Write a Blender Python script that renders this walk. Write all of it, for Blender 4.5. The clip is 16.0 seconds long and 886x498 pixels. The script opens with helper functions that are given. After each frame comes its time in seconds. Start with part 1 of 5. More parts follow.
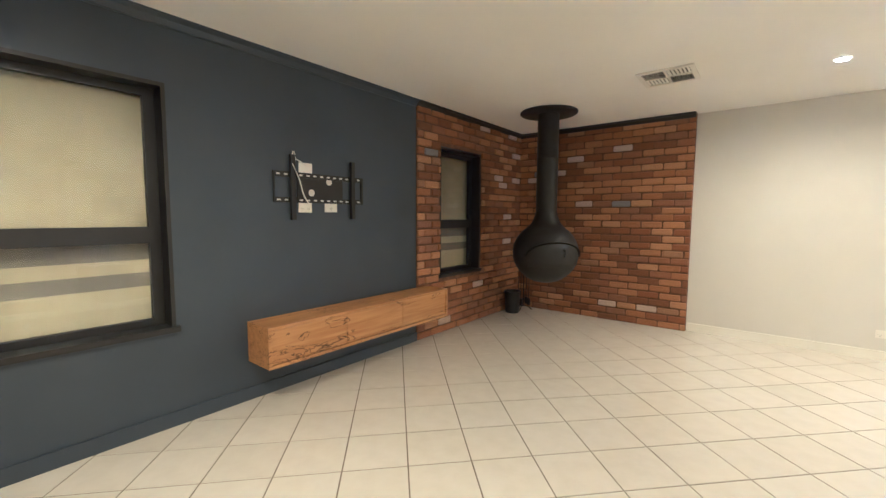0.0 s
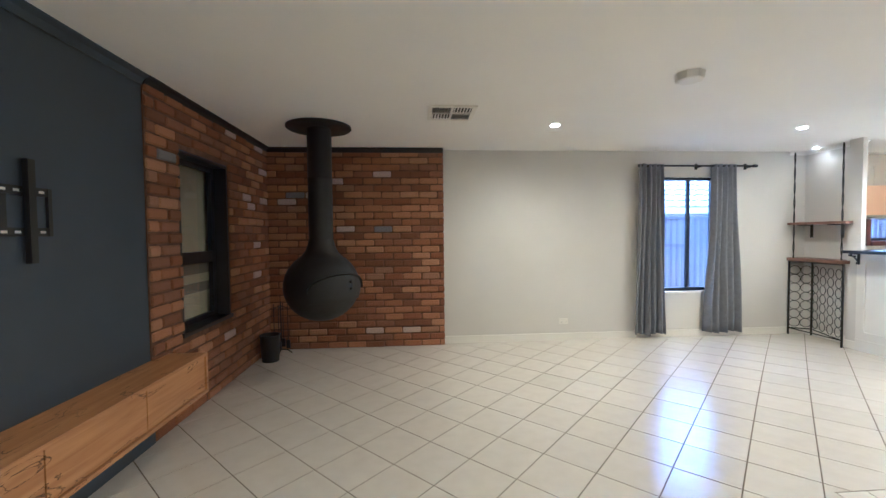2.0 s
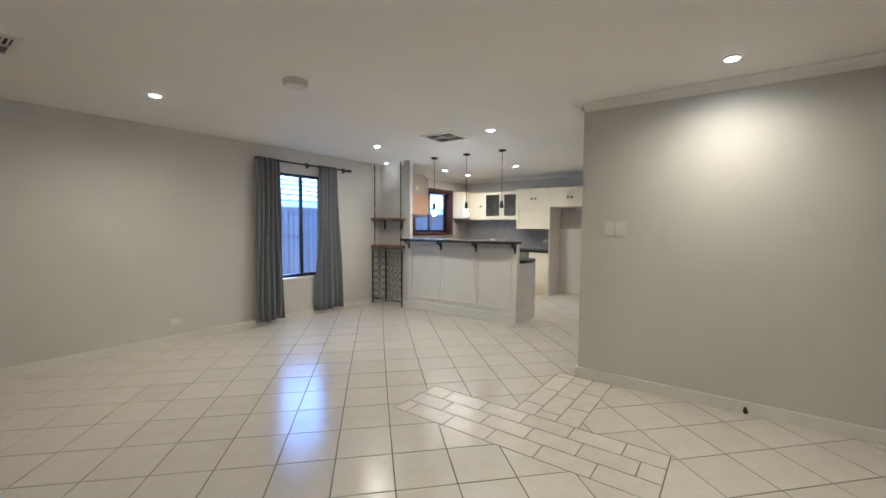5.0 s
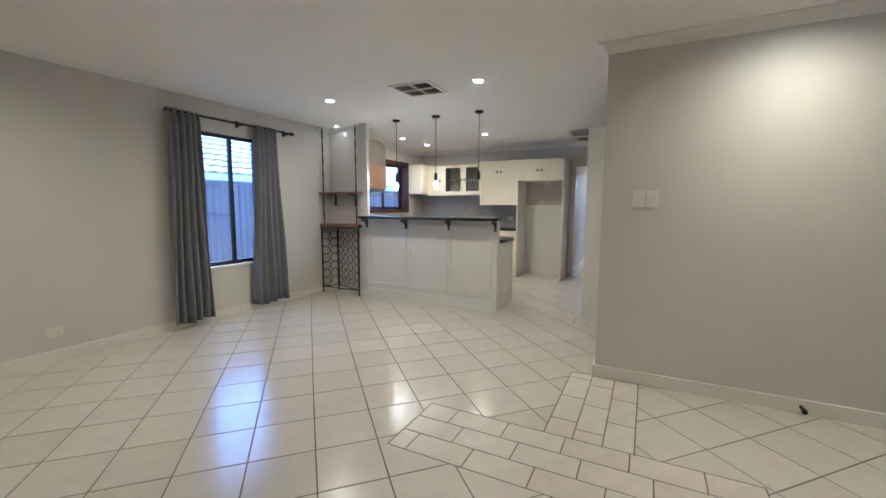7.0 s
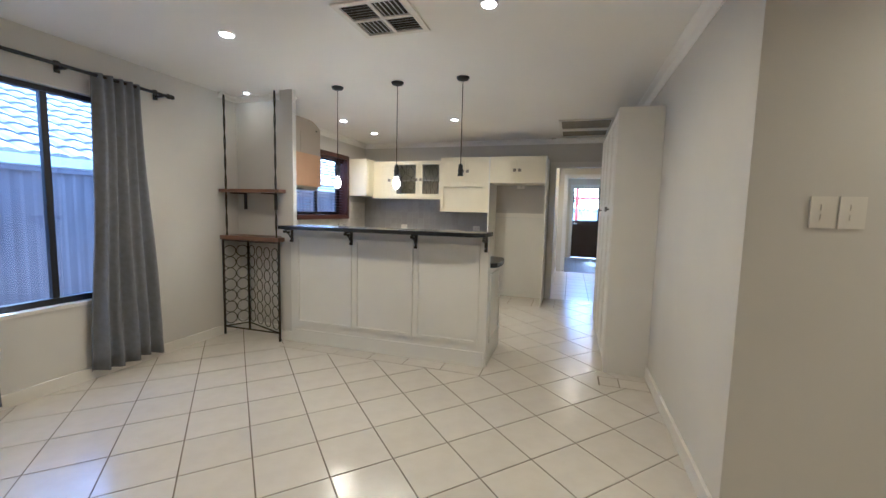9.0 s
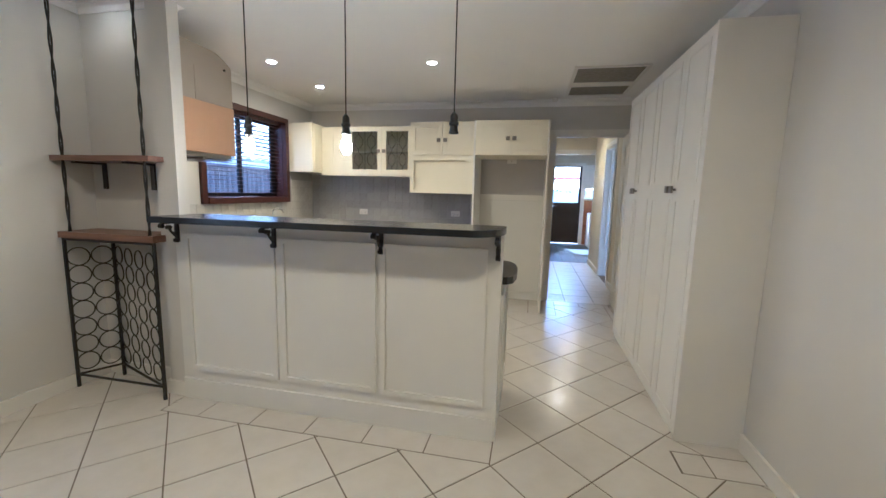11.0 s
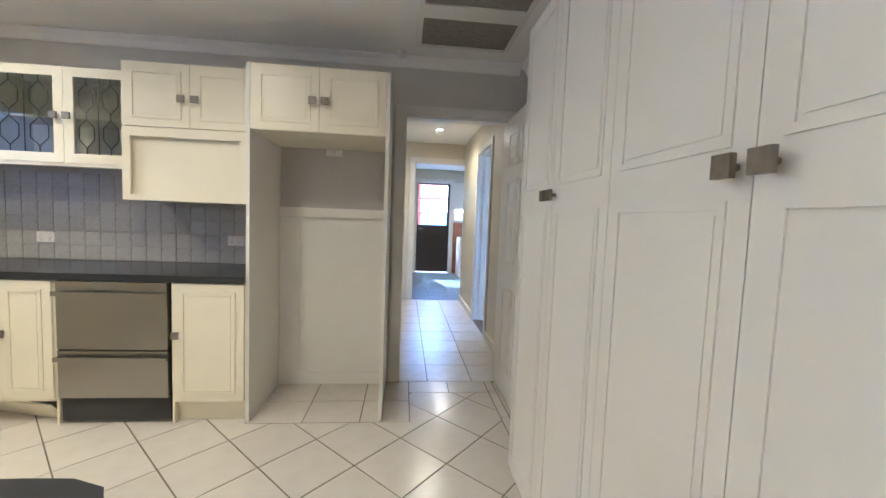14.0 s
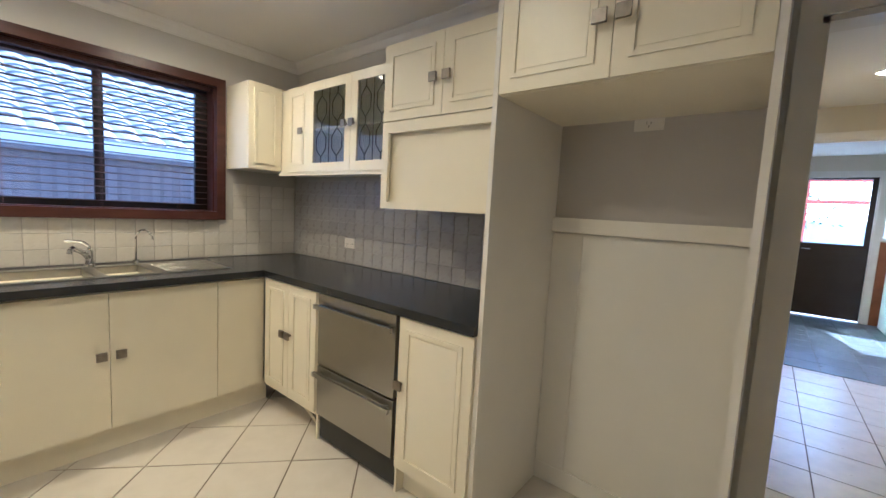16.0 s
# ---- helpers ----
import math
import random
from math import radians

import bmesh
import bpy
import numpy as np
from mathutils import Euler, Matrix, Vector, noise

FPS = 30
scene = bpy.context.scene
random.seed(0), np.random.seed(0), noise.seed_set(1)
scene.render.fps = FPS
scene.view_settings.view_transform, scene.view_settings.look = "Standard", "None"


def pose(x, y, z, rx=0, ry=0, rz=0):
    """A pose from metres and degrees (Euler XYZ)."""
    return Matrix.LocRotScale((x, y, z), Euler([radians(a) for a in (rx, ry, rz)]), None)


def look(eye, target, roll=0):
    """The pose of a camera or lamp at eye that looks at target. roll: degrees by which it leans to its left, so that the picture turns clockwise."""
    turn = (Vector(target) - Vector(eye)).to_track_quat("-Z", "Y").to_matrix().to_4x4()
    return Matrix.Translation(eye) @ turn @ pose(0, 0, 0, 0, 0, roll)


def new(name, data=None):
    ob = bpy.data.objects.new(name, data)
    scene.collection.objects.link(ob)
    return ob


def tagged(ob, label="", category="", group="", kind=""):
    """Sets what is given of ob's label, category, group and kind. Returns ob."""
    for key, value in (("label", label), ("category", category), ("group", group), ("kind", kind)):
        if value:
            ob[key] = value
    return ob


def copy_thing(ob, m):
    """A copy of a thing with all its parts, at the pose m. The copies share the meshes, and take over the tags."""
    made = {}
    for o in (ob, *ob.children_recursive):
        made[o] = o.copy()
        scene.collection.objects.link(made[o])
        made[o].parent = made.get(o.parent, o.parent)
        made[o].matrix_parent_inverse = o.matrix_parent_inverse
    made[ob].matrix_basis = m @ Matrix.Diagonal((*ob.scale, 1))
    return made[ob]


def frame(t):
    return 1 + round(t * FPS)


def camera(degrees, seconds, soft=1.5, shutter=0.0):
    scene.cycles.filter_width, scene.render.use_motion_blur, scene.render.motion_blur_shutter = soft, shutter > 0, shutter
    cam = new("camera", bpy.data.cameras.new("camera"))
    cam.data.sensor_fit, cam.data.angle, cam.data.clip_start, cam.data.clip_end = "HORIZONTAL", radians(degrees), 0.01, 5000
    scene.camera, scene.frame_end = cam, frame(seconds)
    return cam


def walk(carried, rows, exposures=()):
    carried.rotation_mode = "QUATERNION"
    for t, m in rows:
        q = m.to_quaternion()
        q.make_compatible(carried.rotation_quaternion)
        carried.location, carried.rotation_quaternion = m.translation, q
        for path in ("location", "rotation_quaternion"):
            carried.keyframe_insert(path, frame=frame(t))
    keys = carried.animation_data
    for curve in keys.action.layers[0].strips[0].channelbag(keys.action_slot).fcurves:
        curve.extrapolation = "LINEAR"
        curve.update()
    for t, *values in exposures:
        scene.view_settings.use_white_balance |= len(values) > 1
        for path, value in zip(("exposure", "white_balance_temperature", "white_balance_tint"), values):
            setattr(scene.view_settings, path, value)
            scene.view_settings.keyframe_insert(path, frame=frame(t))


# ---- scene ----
cam = camera(95.5, 16.0)
PATH = [
    (0, (0.551, 0.197, 1.317), (-0.692, 1.755, 1.152), 0.3),
    (0.5, (0.21, 0.176, 1.327), (-0.807, 1.892, 1.196), 0.2),
    (1, (-0.056, 0.196, 1.394), (-0.766, 2.063, 1.298), -0.0),
    (1.5, (-0.333, 0.36, 1.403), (-0.635, 2.337, 1.341), -0.5),
    (2, (-0.471, 0.446, 1.398), (-0.33, 2.44, 1.327), -0.6),
    (2.5, (-0.562, 0.44, 1.382), (0.01, 2.354, 1.288), -0.6),
    (3, (-0.557, 0.421, 1.393), (0.362, 2.194, 1.273), -0.5),
    (3.5, (-0.538, 0.421, 1.394), (0.644, 2.03, 1.286), -0.4),
    (4, (-0.506, 0.384, 1.381), (0.869, 1.833, 1.293), -0.3),
    (4.5, (-0.466, 0.335, 1.378), (1.057, 1.629, 1.29), -0.2),
    (5, (-0.455, 0.352, 1.383), (1.163, 1.522, 1.268), 0.4),
    (7.5, (0.311, 1.41, 1.307), (2.128, 2.221, 1.108), 0.4),
    (8, (0.68, 1.619, 1.324), (2.544, 2.323, 1.15), 0.9),
    (10.5, (2.276, 2.667, 1.345), (4.197, 3.159, 1.096), 1.5),
    (11, (2.627, 2.667, 1.34), (4.564, 3.08, 1.063), 1.4),
    (11.5, (2.966, 2.596, 1.324), (4.926, 2.844, 1.01), 1.1),
    (12, (3.388, 2.493, 1.296), (5.361, 2.529, 0.972), 1.5),
    (12.5, (3.789, 2.348, 1.27), (5.768, 2.236, 0.998), 2.3),
    (13, (4.109, 2.316, 1.291), (6.09, 2.105, 1.127), 2.9),
    (13.5, (4.436, 2.342, 1.309), (6.417, 2.083, 1.201), 2.4),
    (14, (4.734, 2.39, 1.282), (6.718, 2.196, 1.138), 2.2),
    (14.5, (5.05, 2.394, 1.303), (7.043, 2.422, 1.14), 2.2),
    (15, (5.364, 2.444, 1.332), (7.325, 2.804, 1.177), 2.0),
    (15.5, (5.66, 2.474, 1.333), (7.487, 3.274, 1.173), 2.5),
    (16, (5.926, 2.485, 1.34), (7.479, 3.732, 1.148), 3.1),
]
# exposure follows the clip's own camera: seconds, stops, kelvin, tint
EXPOSURES = [(0.0, 4.83, 4100, 10), (1.0, 4.75, 3950, 10), (1.5, 4.54, 3800, 10), (2.5, 4.1, 3860, 10), (3.5, 3.7, 3920, 10), (5.0, 3.55, 3940, 10), (8.0, 3.38, 3970, 10), (10.4, 3.4, 4230, 10), (11.0, 3.45, 4020, 10), (12.5, 3.38, 3980, 10), (13.5, 3.72, 4010, 10), (15.0, 3.63, 3990, 10), (15.5, 3.58, 4070, 10), (16.0, 3.3, 4230, 10)]
walk(cam, [(t, look(eye, target, roll)) for t, eye, target, roll in PATH], EXPOSURES)
SKY, DOWN = 0.15, 7.3

# ---- light ----
world = bpy.data.worlds.new("sky")
scene.world = world
world.use_nodes = True
wn = world.node_tree
sky = wn.nodes.new("ShaderNodeTexSky")
sky.sky_type, sky.sun_disc = "NISHITA", False
sky.sun_elevation, sky.sun_rotation = radians(43), radians(76)
wn.nodes["Background"].inputs["Strength"].default_value = SKY
wn.links.new(sky.outputs[0], wn.nodes["Background"].inputs["Color"])
sun_data = bpy.data.lights.new("sun", "SUN")
sun_data.energy, sun_data.angle, sun_data.color = 4.2, radians(0.5), (1.0, 0.95, 0.86)
sun = new("sun", sun_data)
sun.matrix_world = look((0, 0, 0), (-math.sin(radians(76)) * 0.731, -math.cos(radians(76)) * 0.731, -0.682))


def spot(x, y, z, watts, colour=(1.0, 0.648, 0.272), size=172, name="downlight_lamp"):
    d = bpy.data.lights.new(name, "SPOT")
    d.energy, d.color, d.spot_size, d.spot_blend, d.shadow_soft_size = watts, colour, radians(size), 1.0, 0.08
    o = new(name, d)
    o.matrix_world = pose(x, y, z)
    return o


H = 2.47
DOWNLIGHTS = [(0.925, 4.36), (-0.915, 0.41), (0.925, 0.41), (2.765, 0.406), (3.60, 2.63), (3.545, 4.37), (6.01, 5.0), (6.86, 5.0), (6.23, 3.575), (10.1, 1.97), (12.6, 1.55)]
for lx, ly in DOWNLIGHTS:
    spot(lx, ly, H - 0.03, DOWN * (1.2 if lx < 2 else 0.9 if lx < 3 else 1.0 if lx < 12 else 1.6))
spot(4.69, 5.30, H - 0.03, 0.03 * DOWN)

# ---- materials ----


def mat(name, colour, rough=0.5, metal=0.0, var=0.06, scale=3.0, bump=0.0, bscale=60.0, tint=None, spec=0.5, rvar=0.08):
    """A surface with broad variation, fine grain and slight relief."""
    m = bpy.data.materials.new(name)
    m.use_nodes = True
    nt = m.node_tree
    b = nt.nodes["Principled BSDF"]
    b.inputs["Metallic"].default_value = metal
    b.inputs["Specular IOR Level"].default_value = spec
    co = nt.nodes.new("ShaderNodeTexCoord")
    n1 = nt.nodes.new("ShaderNodeTexNoise")
    n1.inputs["Scale"].default_value, n1.inputs["Detail"].default_value = scale, 6
    n2 = nt.nodes.new("ShaderNodeTexNoise")
    n2.inputs["Scale"].default_value, n2.inputs["Detail"].default_value = bscale, 3
    nt.links.new(co.outputs["Object"], n1.inputs["Vector"])
    nt.links.new(co.outputs["Object"], n2.inputs["Vector"])
    mix = nt.nodes.new("ShaderNodeMix")
    mix.data_type = "RGBA"
    c2 = tint or tuple(c * (1 - 2.2 * var) for c in colour)
    mix.inputs["A"].default_value, mix.inputs["B"].default_value = (*colour, 1), (*c2, 1)
    ramp = nt.nodes.new("ShaderNodeValToRGB")
    ramp.color_ramp.elements[0].position, ramp.color_ramp.elements[1].position = 0.38, 0.72
    nt.links.new(n1.outputs["Fac"], ramp.inputs["Fac"])
    nt.links.new(ramp.outputs["Color"], mix.inputs["Factor"])
    nt.links.new(mix.outputs["Result"], b.inputs["Base Color"])
    mr = nt.nodes.new("ShaderNodeMapRange")
    mr.inputs["To Min"].default_value, mr.inputs["To Max"].default_value = max(0.02, rough - rvar), min(1, rough + rvar)
    nt.links.new(n1.outputs["Fac"], mr.inputs["Value"])
    nt.links.new(mr.outputs["Result"], b.inputs["Roughness"])
    if bump:
        bp = nt.nodes.new("ShaderNodeBump")
        bp.inputs["Strength"].default_value, bp.inputs["Distance"].default_value = bump, 0.004
        nt.links.new(n2.outputs["Fac"], bp.inputs["Height"])
        nt.links.new(bp.outputs["Normal"], b.inputs["Normal"])
    return m


def per_piece(m, stops, amount=1.0):
    """Lets each piece take its own colour from a ramp by its random number."""
    nt = m.node_tree
    b = nt.nodes["Principled BSDF"]
    old = b.inputs["Base Color"].links[0].from_socket
    info = nt.nodes.new("ShaderNodeObjectInfo")
    ramp = nt.nodes.new("ShaderNodeValToRGB")
    ramp.color_ramp.interpolation = "CONSTANT" if len(stops) > 4 else "LINEAR"
    els = ramp.color_ramp.elements
    while len(els) < len(stops):
        els.new(0.5)
    for e, (p, c) in zip(els, stops):
        e.position, e.color = p, (*c, 1)
    nt.links.new(info.outputs["Random"], ramp.inputs["Fac"])
    mul = nt.nodes.new("ShaderNodeMix")
    mul.data_type, mul.blend_type = "RGBA", "MULTIPLY"
    mul.inputs["Factor"].default_value = amount
    nt.links.new(old, mul.inputs["A"])
    nt.links.new(ramp.outputs["Color"], mul.inputs["B"])
    nt.links.new(mul.outputs["Result"], b.inputs["Base Color"])
    return m


def emitter(name, colour, strength):
    m = bpy.data.materials.new(name)
    m.use_nodes = True
    b = m.node_tree.nodes["Principled BSDF"]
    b.inputs["Base Color"].default_value = (*colour, 1)
    b.inputs["Emission Color"].default_value = (*colour, 1)
    b.inputs["Emission Strength"].default_value = strength
    return m


def glass(name, rough=0.0, colour=(1, 1, 1)):
    m = bpy.data.materials.new(name)
    m.use_nodes = True
    b = m.node_tree.nodes["Principled BSDF"]
    b.inputs["Base Color"].default_value = (*colour, 1)
    b.inputs["Transmission Weight"].default_value = 1
    b.inputs["Roughness"].default_value = rough
    b.inputs["IOR"].default_value = 1.45
    return m


def wood(name, light, dark, vein, along=1, scale=9.0, rough=0.42, veins=True):
    """Timber with long grain and dark gum veins along one axis."""
    m = bpy.data.materials.new(name)
    m.use_nodes = True
    nt = m.node_tree
    b = nt.nodes["Principled BSDF"]
    b.inputs["Roughness"].default_value = rough
    co = nt.nodes.new("ShaderNodeTexCoord")
    mp = nt.nodes.new("ShaderNodeMapping")
    s = [scale * 2.2] * 3
    s[along] = scale * 0.16
    mp.inputs["Scale"].default_value = s
    nt.links.new(co.outputs["Object"], mp.inputs["Vector"])
    n = nt.nodes.new("ShaderNodeTexNoise")
    n.inputs["Scale"].default_value, n.inputs["Detail"].default_value, n.inputs["Distortion"].default_value = 1.4, 8, 0.8
    nt.links.new(mp.outputs[0], n.inputs["Vector"])
    r = nt.nodes.new("ShaderNodeValToRGB")
    r.color_ramp.elements[0].position, r.color_ramp.elements[0].color = 0.3, (*dark, 1)
    r.color_ramp.elements[1].position, r.color_ramp.elements[1].color = 0.68, (*light, 1)
    nt.links.new(n.outputs["Fac"], r.inputs["Fac"])
    out = r.outputs["Color"]
    if veins:
        mp2 = nt.nodes.new("ShaderNodeMapping")
        s2 = [5.5] * 3
        s2[along] = 1.3
        mp2.inputs["Scale"].default_value = s2
        nt.links.new(co.outputs["Object"], mp2.inputs["Vector"])
        n2 = nt.nodes.new("ShaderNodeTexNoise")
        n2.inputs["Scale"].default_value, n2.inputs["Detail"].default_value, n2.inputs["Distortion"].default_value = 1.6, 4, 1.6
        nt.links.new(mp2.outputs[0], n2.inputs["Vector"])
        r2 = nt.nodes.new("ShaderNodeValToRGB")
        els = r2.color_ramp.elements
        els[0].position, els[0].color = 0.0, (0, 0, 0, 1)
        els[1].position, els[1].color = 1.0, (0, 0, 0, 1)
        for p, v in ((0.575, 0), (0.59, 1), (0.605, 0)):
            e = els.new(p)
            e.color = (v, v, v, 1)
        nt.links.new(n2.outputs["Fac"], r2.inputs["Fac"])
        mx = nt.nodes.new("ShaderNodeMix")
        mx.data_type = "RGBA"
        mx.inputs["B"].default_value = (*vein, 1)
        nt.links.new(r2.outputs["Color"], mx.inputs["Factor"])
        nt.links.new(out, mx.inputs["A"])
        out = mx.outputs["Result"]
    nt.links.new(out, b.inputs["Base Color"])
    bp = nt.nodes.new("ShaderNodeBump")
    bp.inputs["Strength"].default_value, bp.inputs["Distance"].default_value = 0.25, 0.002
    nt.links.new(n.outputs["Fac"], bp.inputs["Height"])
    nt.links.new(bp.outputs["Normal"], b.inputs["Normal"])
    return m


M = dict(
    wall=mat("wall_paint", (0.62, 0.595, 0.545), 0.55, var=0.02, scale=1.5, bump=0.12, bscale=220),
    ceiling=mat("ceiling_paint", (0.85, 0.83, 0.79), 0.7, var=0.015, scale=1.2, bump=0.06, bscale=250),
    hall=mat("hall_cream_paint", (0.66, 0.605, 0.47), 0.5, var=0.02, scale=1.5, bump=0.1, bscale=220),
    navy=mat("navy_paint", (0.044, 0.057, 0.080), 0.5, var=0.08, scale=1.6, bump=0.12, bscale=220),
    black=mat("black_paint", (0.012, 0.012, 0.014), 0.45, var=0.1, scale=5),
    trim=mat("trim_white", (0.76, 0.73, 0.66), 0.35, var=0.03, scale=2),
    cream=mat("cabinet_cream", (0.80, 0.745, 0.58), 0.38, var=0.025, scale=2.5),
    pantry=mat("pantry_white", (0.76, 0.735, 0.67), 0.36, var=0.02, scale=2.5),
    bar=mat("bar_panel_white", (0.74, 0.72, 0.66), 0.42, var=0.02, scale=2.0),
    tile=per_piece(mat("floor_tile_glaze", (0.62, 0.58, 0.51), 0.22, var=0.05, scale=9, bump=0.02, bscale=40, tint=(0.58, 0.54, 0.47), rvar=0.05, spec=0.55), [(0.0, (0.93, 0.93, 0.92)), (1.0, (1.0, 1.0, 1.0))]),
    patch=per_piece(mat("floor_tile_offcut", (0.63, 0.585, 0.51), 0.30, var=0.06, scale=9, bump=0.01, bscale=40), [(0.0, (0.90, 0.89, 0.88)), (1.0, (1.0, 1.0, 1.0))]),
    grout=mat("grout_brown", (0.17, 0.135, 0.10), 0.9, var=0.15, scale=6, bump=0.3, bscale=150),
    joint=mat("splash_joint", (0.43, 0.415, 0.39), 0.8, var=0.05, scale=8),
    mortar=mat("mortar", (0.165, 0.088, 0.053), 0.95, var=0.2, scale=12, bump=0.6, bscale=120),
    brick=per_piece(mat("old_red_brick", (1.0, 1.0, 1.0), 0.88, var=0.22, scale=22, bump=1.0, bscale=90), [
        (0.0, (0.302, 0.123, 0.051)), (0.16, (0.393, 0.170, 0.068)), (0.30, (0.242, 0.104, 0.047)), (0.45, (0.454, 0.209, 0.086)),
        (0.58, (0.333, 0.149, 0.070)), (0.70, (0.514, 0.267, 0.117)), (0.80, (0.30, 0.145, 0.075)), (0.90, (0.52, 0.25, 0.10)),
        (0.945, (0.38, 0.20, 0.10)), (0.966, (0.62, 0.46, 0.35)), (0.994, (0.25, 0.24, 0.23))]),
    iron=mat("stove_black_steel", (0.010, 0.010, 0.011), 0.55, metal=0.0, var=0.15, scale=9, bump=0.08, bscale=180),
    steel=mat("stainless_steel", (0.36, 0.35, 0.32), 0.3, metal=1.0, var=0.02, scale=1.5, rvar=0.02),
    pewter=mat("knob_pewter", (0.28, 0.255, 0.22), 0.36, metal=1.0, var=0.12, scale=40),
    chrome=mat("chrome", (0.7, 0.7, 0.7), 0.12, metal=1.0, var=0.02),
    bench=mat("laminate_charcoal", (0.024, 0.026, 0.031), 0.24, var=0.05, scale=90, bump=0.012, bscale=500),
    marri=wood("marri_timber", (0.49, 0.262, 0.088), (0.34, 0.155, 0.045), (0.05, 0.018, 0.008), along=1),
    shelf=wood("red_timber", (0.21, 0.115, 0.072), (0.135, 0.07, 0.045), (0.04, 0.02, 0.01), along=1, veins=False),
    jarrah=wood("jarrah_frame", (0.070, 0.023, 0.017), (0.040, 0.013, 0.010), (0.02, 0.01, 0.01), along=0, veins=False, rough=0.35),
    # a deeper greige; part of the recess's shade is put into this colour
    recess=mat("recess_shaded_paint", (0.50, 0.475, 0.445), 0.6, var=0.03, scale=2, bump=0.12, bscale=220),
    canopy=mat("canopy_grey_beige", (0.42, 0.36, 0.28), 0.45, var=0.03, scale=3),
    brown=mat("brown_door_paint", (0.035, 0.021, 0.015), 0.4, var=0.1, scale=4),
    hood=mat("apricot_board", (0.58, 0.36, 0.20), 0.5, var=0.03, scale=3),
    curtain=mat("curtain_grey", (0.20, 0.205, 0.23), 0.95, var=0.06, scale=25, bump=0.15, bscale=500),
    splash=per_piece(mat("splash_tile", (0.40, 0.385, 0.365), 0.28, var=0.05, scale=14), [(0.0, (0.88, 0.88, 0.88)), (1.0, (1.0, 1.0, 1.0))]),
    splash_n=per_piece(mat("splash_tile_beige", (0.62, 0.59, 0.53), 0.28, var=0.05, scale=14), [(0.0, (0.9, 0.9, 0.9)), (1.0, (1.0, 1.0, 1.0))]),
    plastic=mat("white_plastic", (0.74, 0.71, 0.64), 0.35, var=0.02),
    holes=mat("pale_metal", (0.6, 0.58, 0.52), 0.5, var=0.02),
    dark=mat("vent_dark", (0.05, 0.05, 0.05), 0.8, var=0.1),
    filter=mat("filter_grey", (0.27, 0.25, 0.22), 0.95, var=0.1, scale=30, bump=0.4, bscale=300),
    blind=mat("blind_fabric", (0.30, 0.27, 0.175), 0.9, var=0.04, scale=6, bump=0.3, bscale=500),
    blind_grey=mat("blind_band_grey", (0.12, 0.11, 0.09), 0.9, var=0.05, scale=6, bump=0.3, bscale=500),
    slat=mat("blind_slat", (0.10, 0.05, 0.04), 0.4, var=0.1),
    fence=mat("fence_steel", (0.10, 0.095, 0.115), 0.5, var=0.08, scale=2),
    roof=mat("roof_tile", (0.16, 0.15, 0.145), 0.7, var=0.2, scale=6, bump=0.3, bscale=40),
    ground=mat("yard_paving", (0.20, 0.18, 0.16), 0.9, var=0.12, scale=2, bump=0.3, bscale=60),
    slate=per_piece(mat("dark_floor_tile", (0.035, 0.043, 0.042), 0.3, var=0.15, scale=5, bump=0.05, bscale=40), [(0.0, (0.8, 0.8, 0.8)), (1.0, (1.0, 1.0, 1.0))]),
    orange=mat("orange_timber_board", (0.30, 0.115, 0.035), 0.5, var=0.15, scale=4),
    white=mat("white_enamel", (0.78, 0.76, 0.72), 0.3, var=0.02),
    red=mat("red_trellis", (0.42, 0.07, 0.04), 0.6, var=0.1),
    leaf=mat("leaf_green", (0.06, 0.11, 0.035), 0.6, var=0.2, scale=8),
    bark=mat("bark", (0.14, 0.10, 0.07), 0.9, var=0.2, scale=12, bump=0.5),
    cord=mat("black_cord", (0.015, 0.014, 0.013), 0.8),
    glass=glass("window_glass"),
    lead=mat("lead_came", (0.045, 0.045, 0.045), 0.5, metal=0.5),
    cabglass=glass("leadlight_glass", 0.03, (0.80, 0.83, 0.84)),
    lamp=emitter("downlight_glow", (1.0, 0.80, 0.52), 8.0),
    filament=emitter("bulb_glow", (1.0, 0.66, 0.28), 2.2),
    bulb=glass("bulb_glass", 0.0, (1.0, 0.93, 0.80)),
)

# ---- mesh helpers ----


def bx(bm, x0, x1, y0, y1, z0, z1):
    vs = [bm.verts.new((x, y, z)) for z in (z0, z1) for x, y in ((x0, y0), (x1, y0), (x1, y1), (x0, y1))]
    for f in ((3, 2, 1, 0), (4, 5, 6, 7), (0, 1, 5, 4), (1, 2, 6, 5), (2, 3, 7, 6), (3, 0, 4, 7)):
        bm.faces.new([vs[i] for i in f])


def rod(bm, p, q, r, seg=10, r2=None):
    p, q = Vector(p), Vector(q)
    d = (q - p).normalized()
    u = d.orthogonal().normalized()
    v = d.cross(u)
    rings = []
    for c, rad in ((p, r), (q, r if r2 is None else r2)):
        rings.append([bm.verts.new(c + rad * (math.cos(a) * u + math.sin(a) * v)) for a in (2 * math.pi * i / seg for i in range(seg))])
    for i in range(seg):
        j = (i + 1) % seg
        bm.faces.new((rings[0][i], rings[0][j], rings[1][j], rings[1][i]))
    bm.faces.new(rings[0][::-1])
    bm.faces.new(rings[1])


def tube(bm, pts, r, seg=8):
    for a, b in zip(pts, pts[1:]):
        rod(bm, a, b, r, seg)


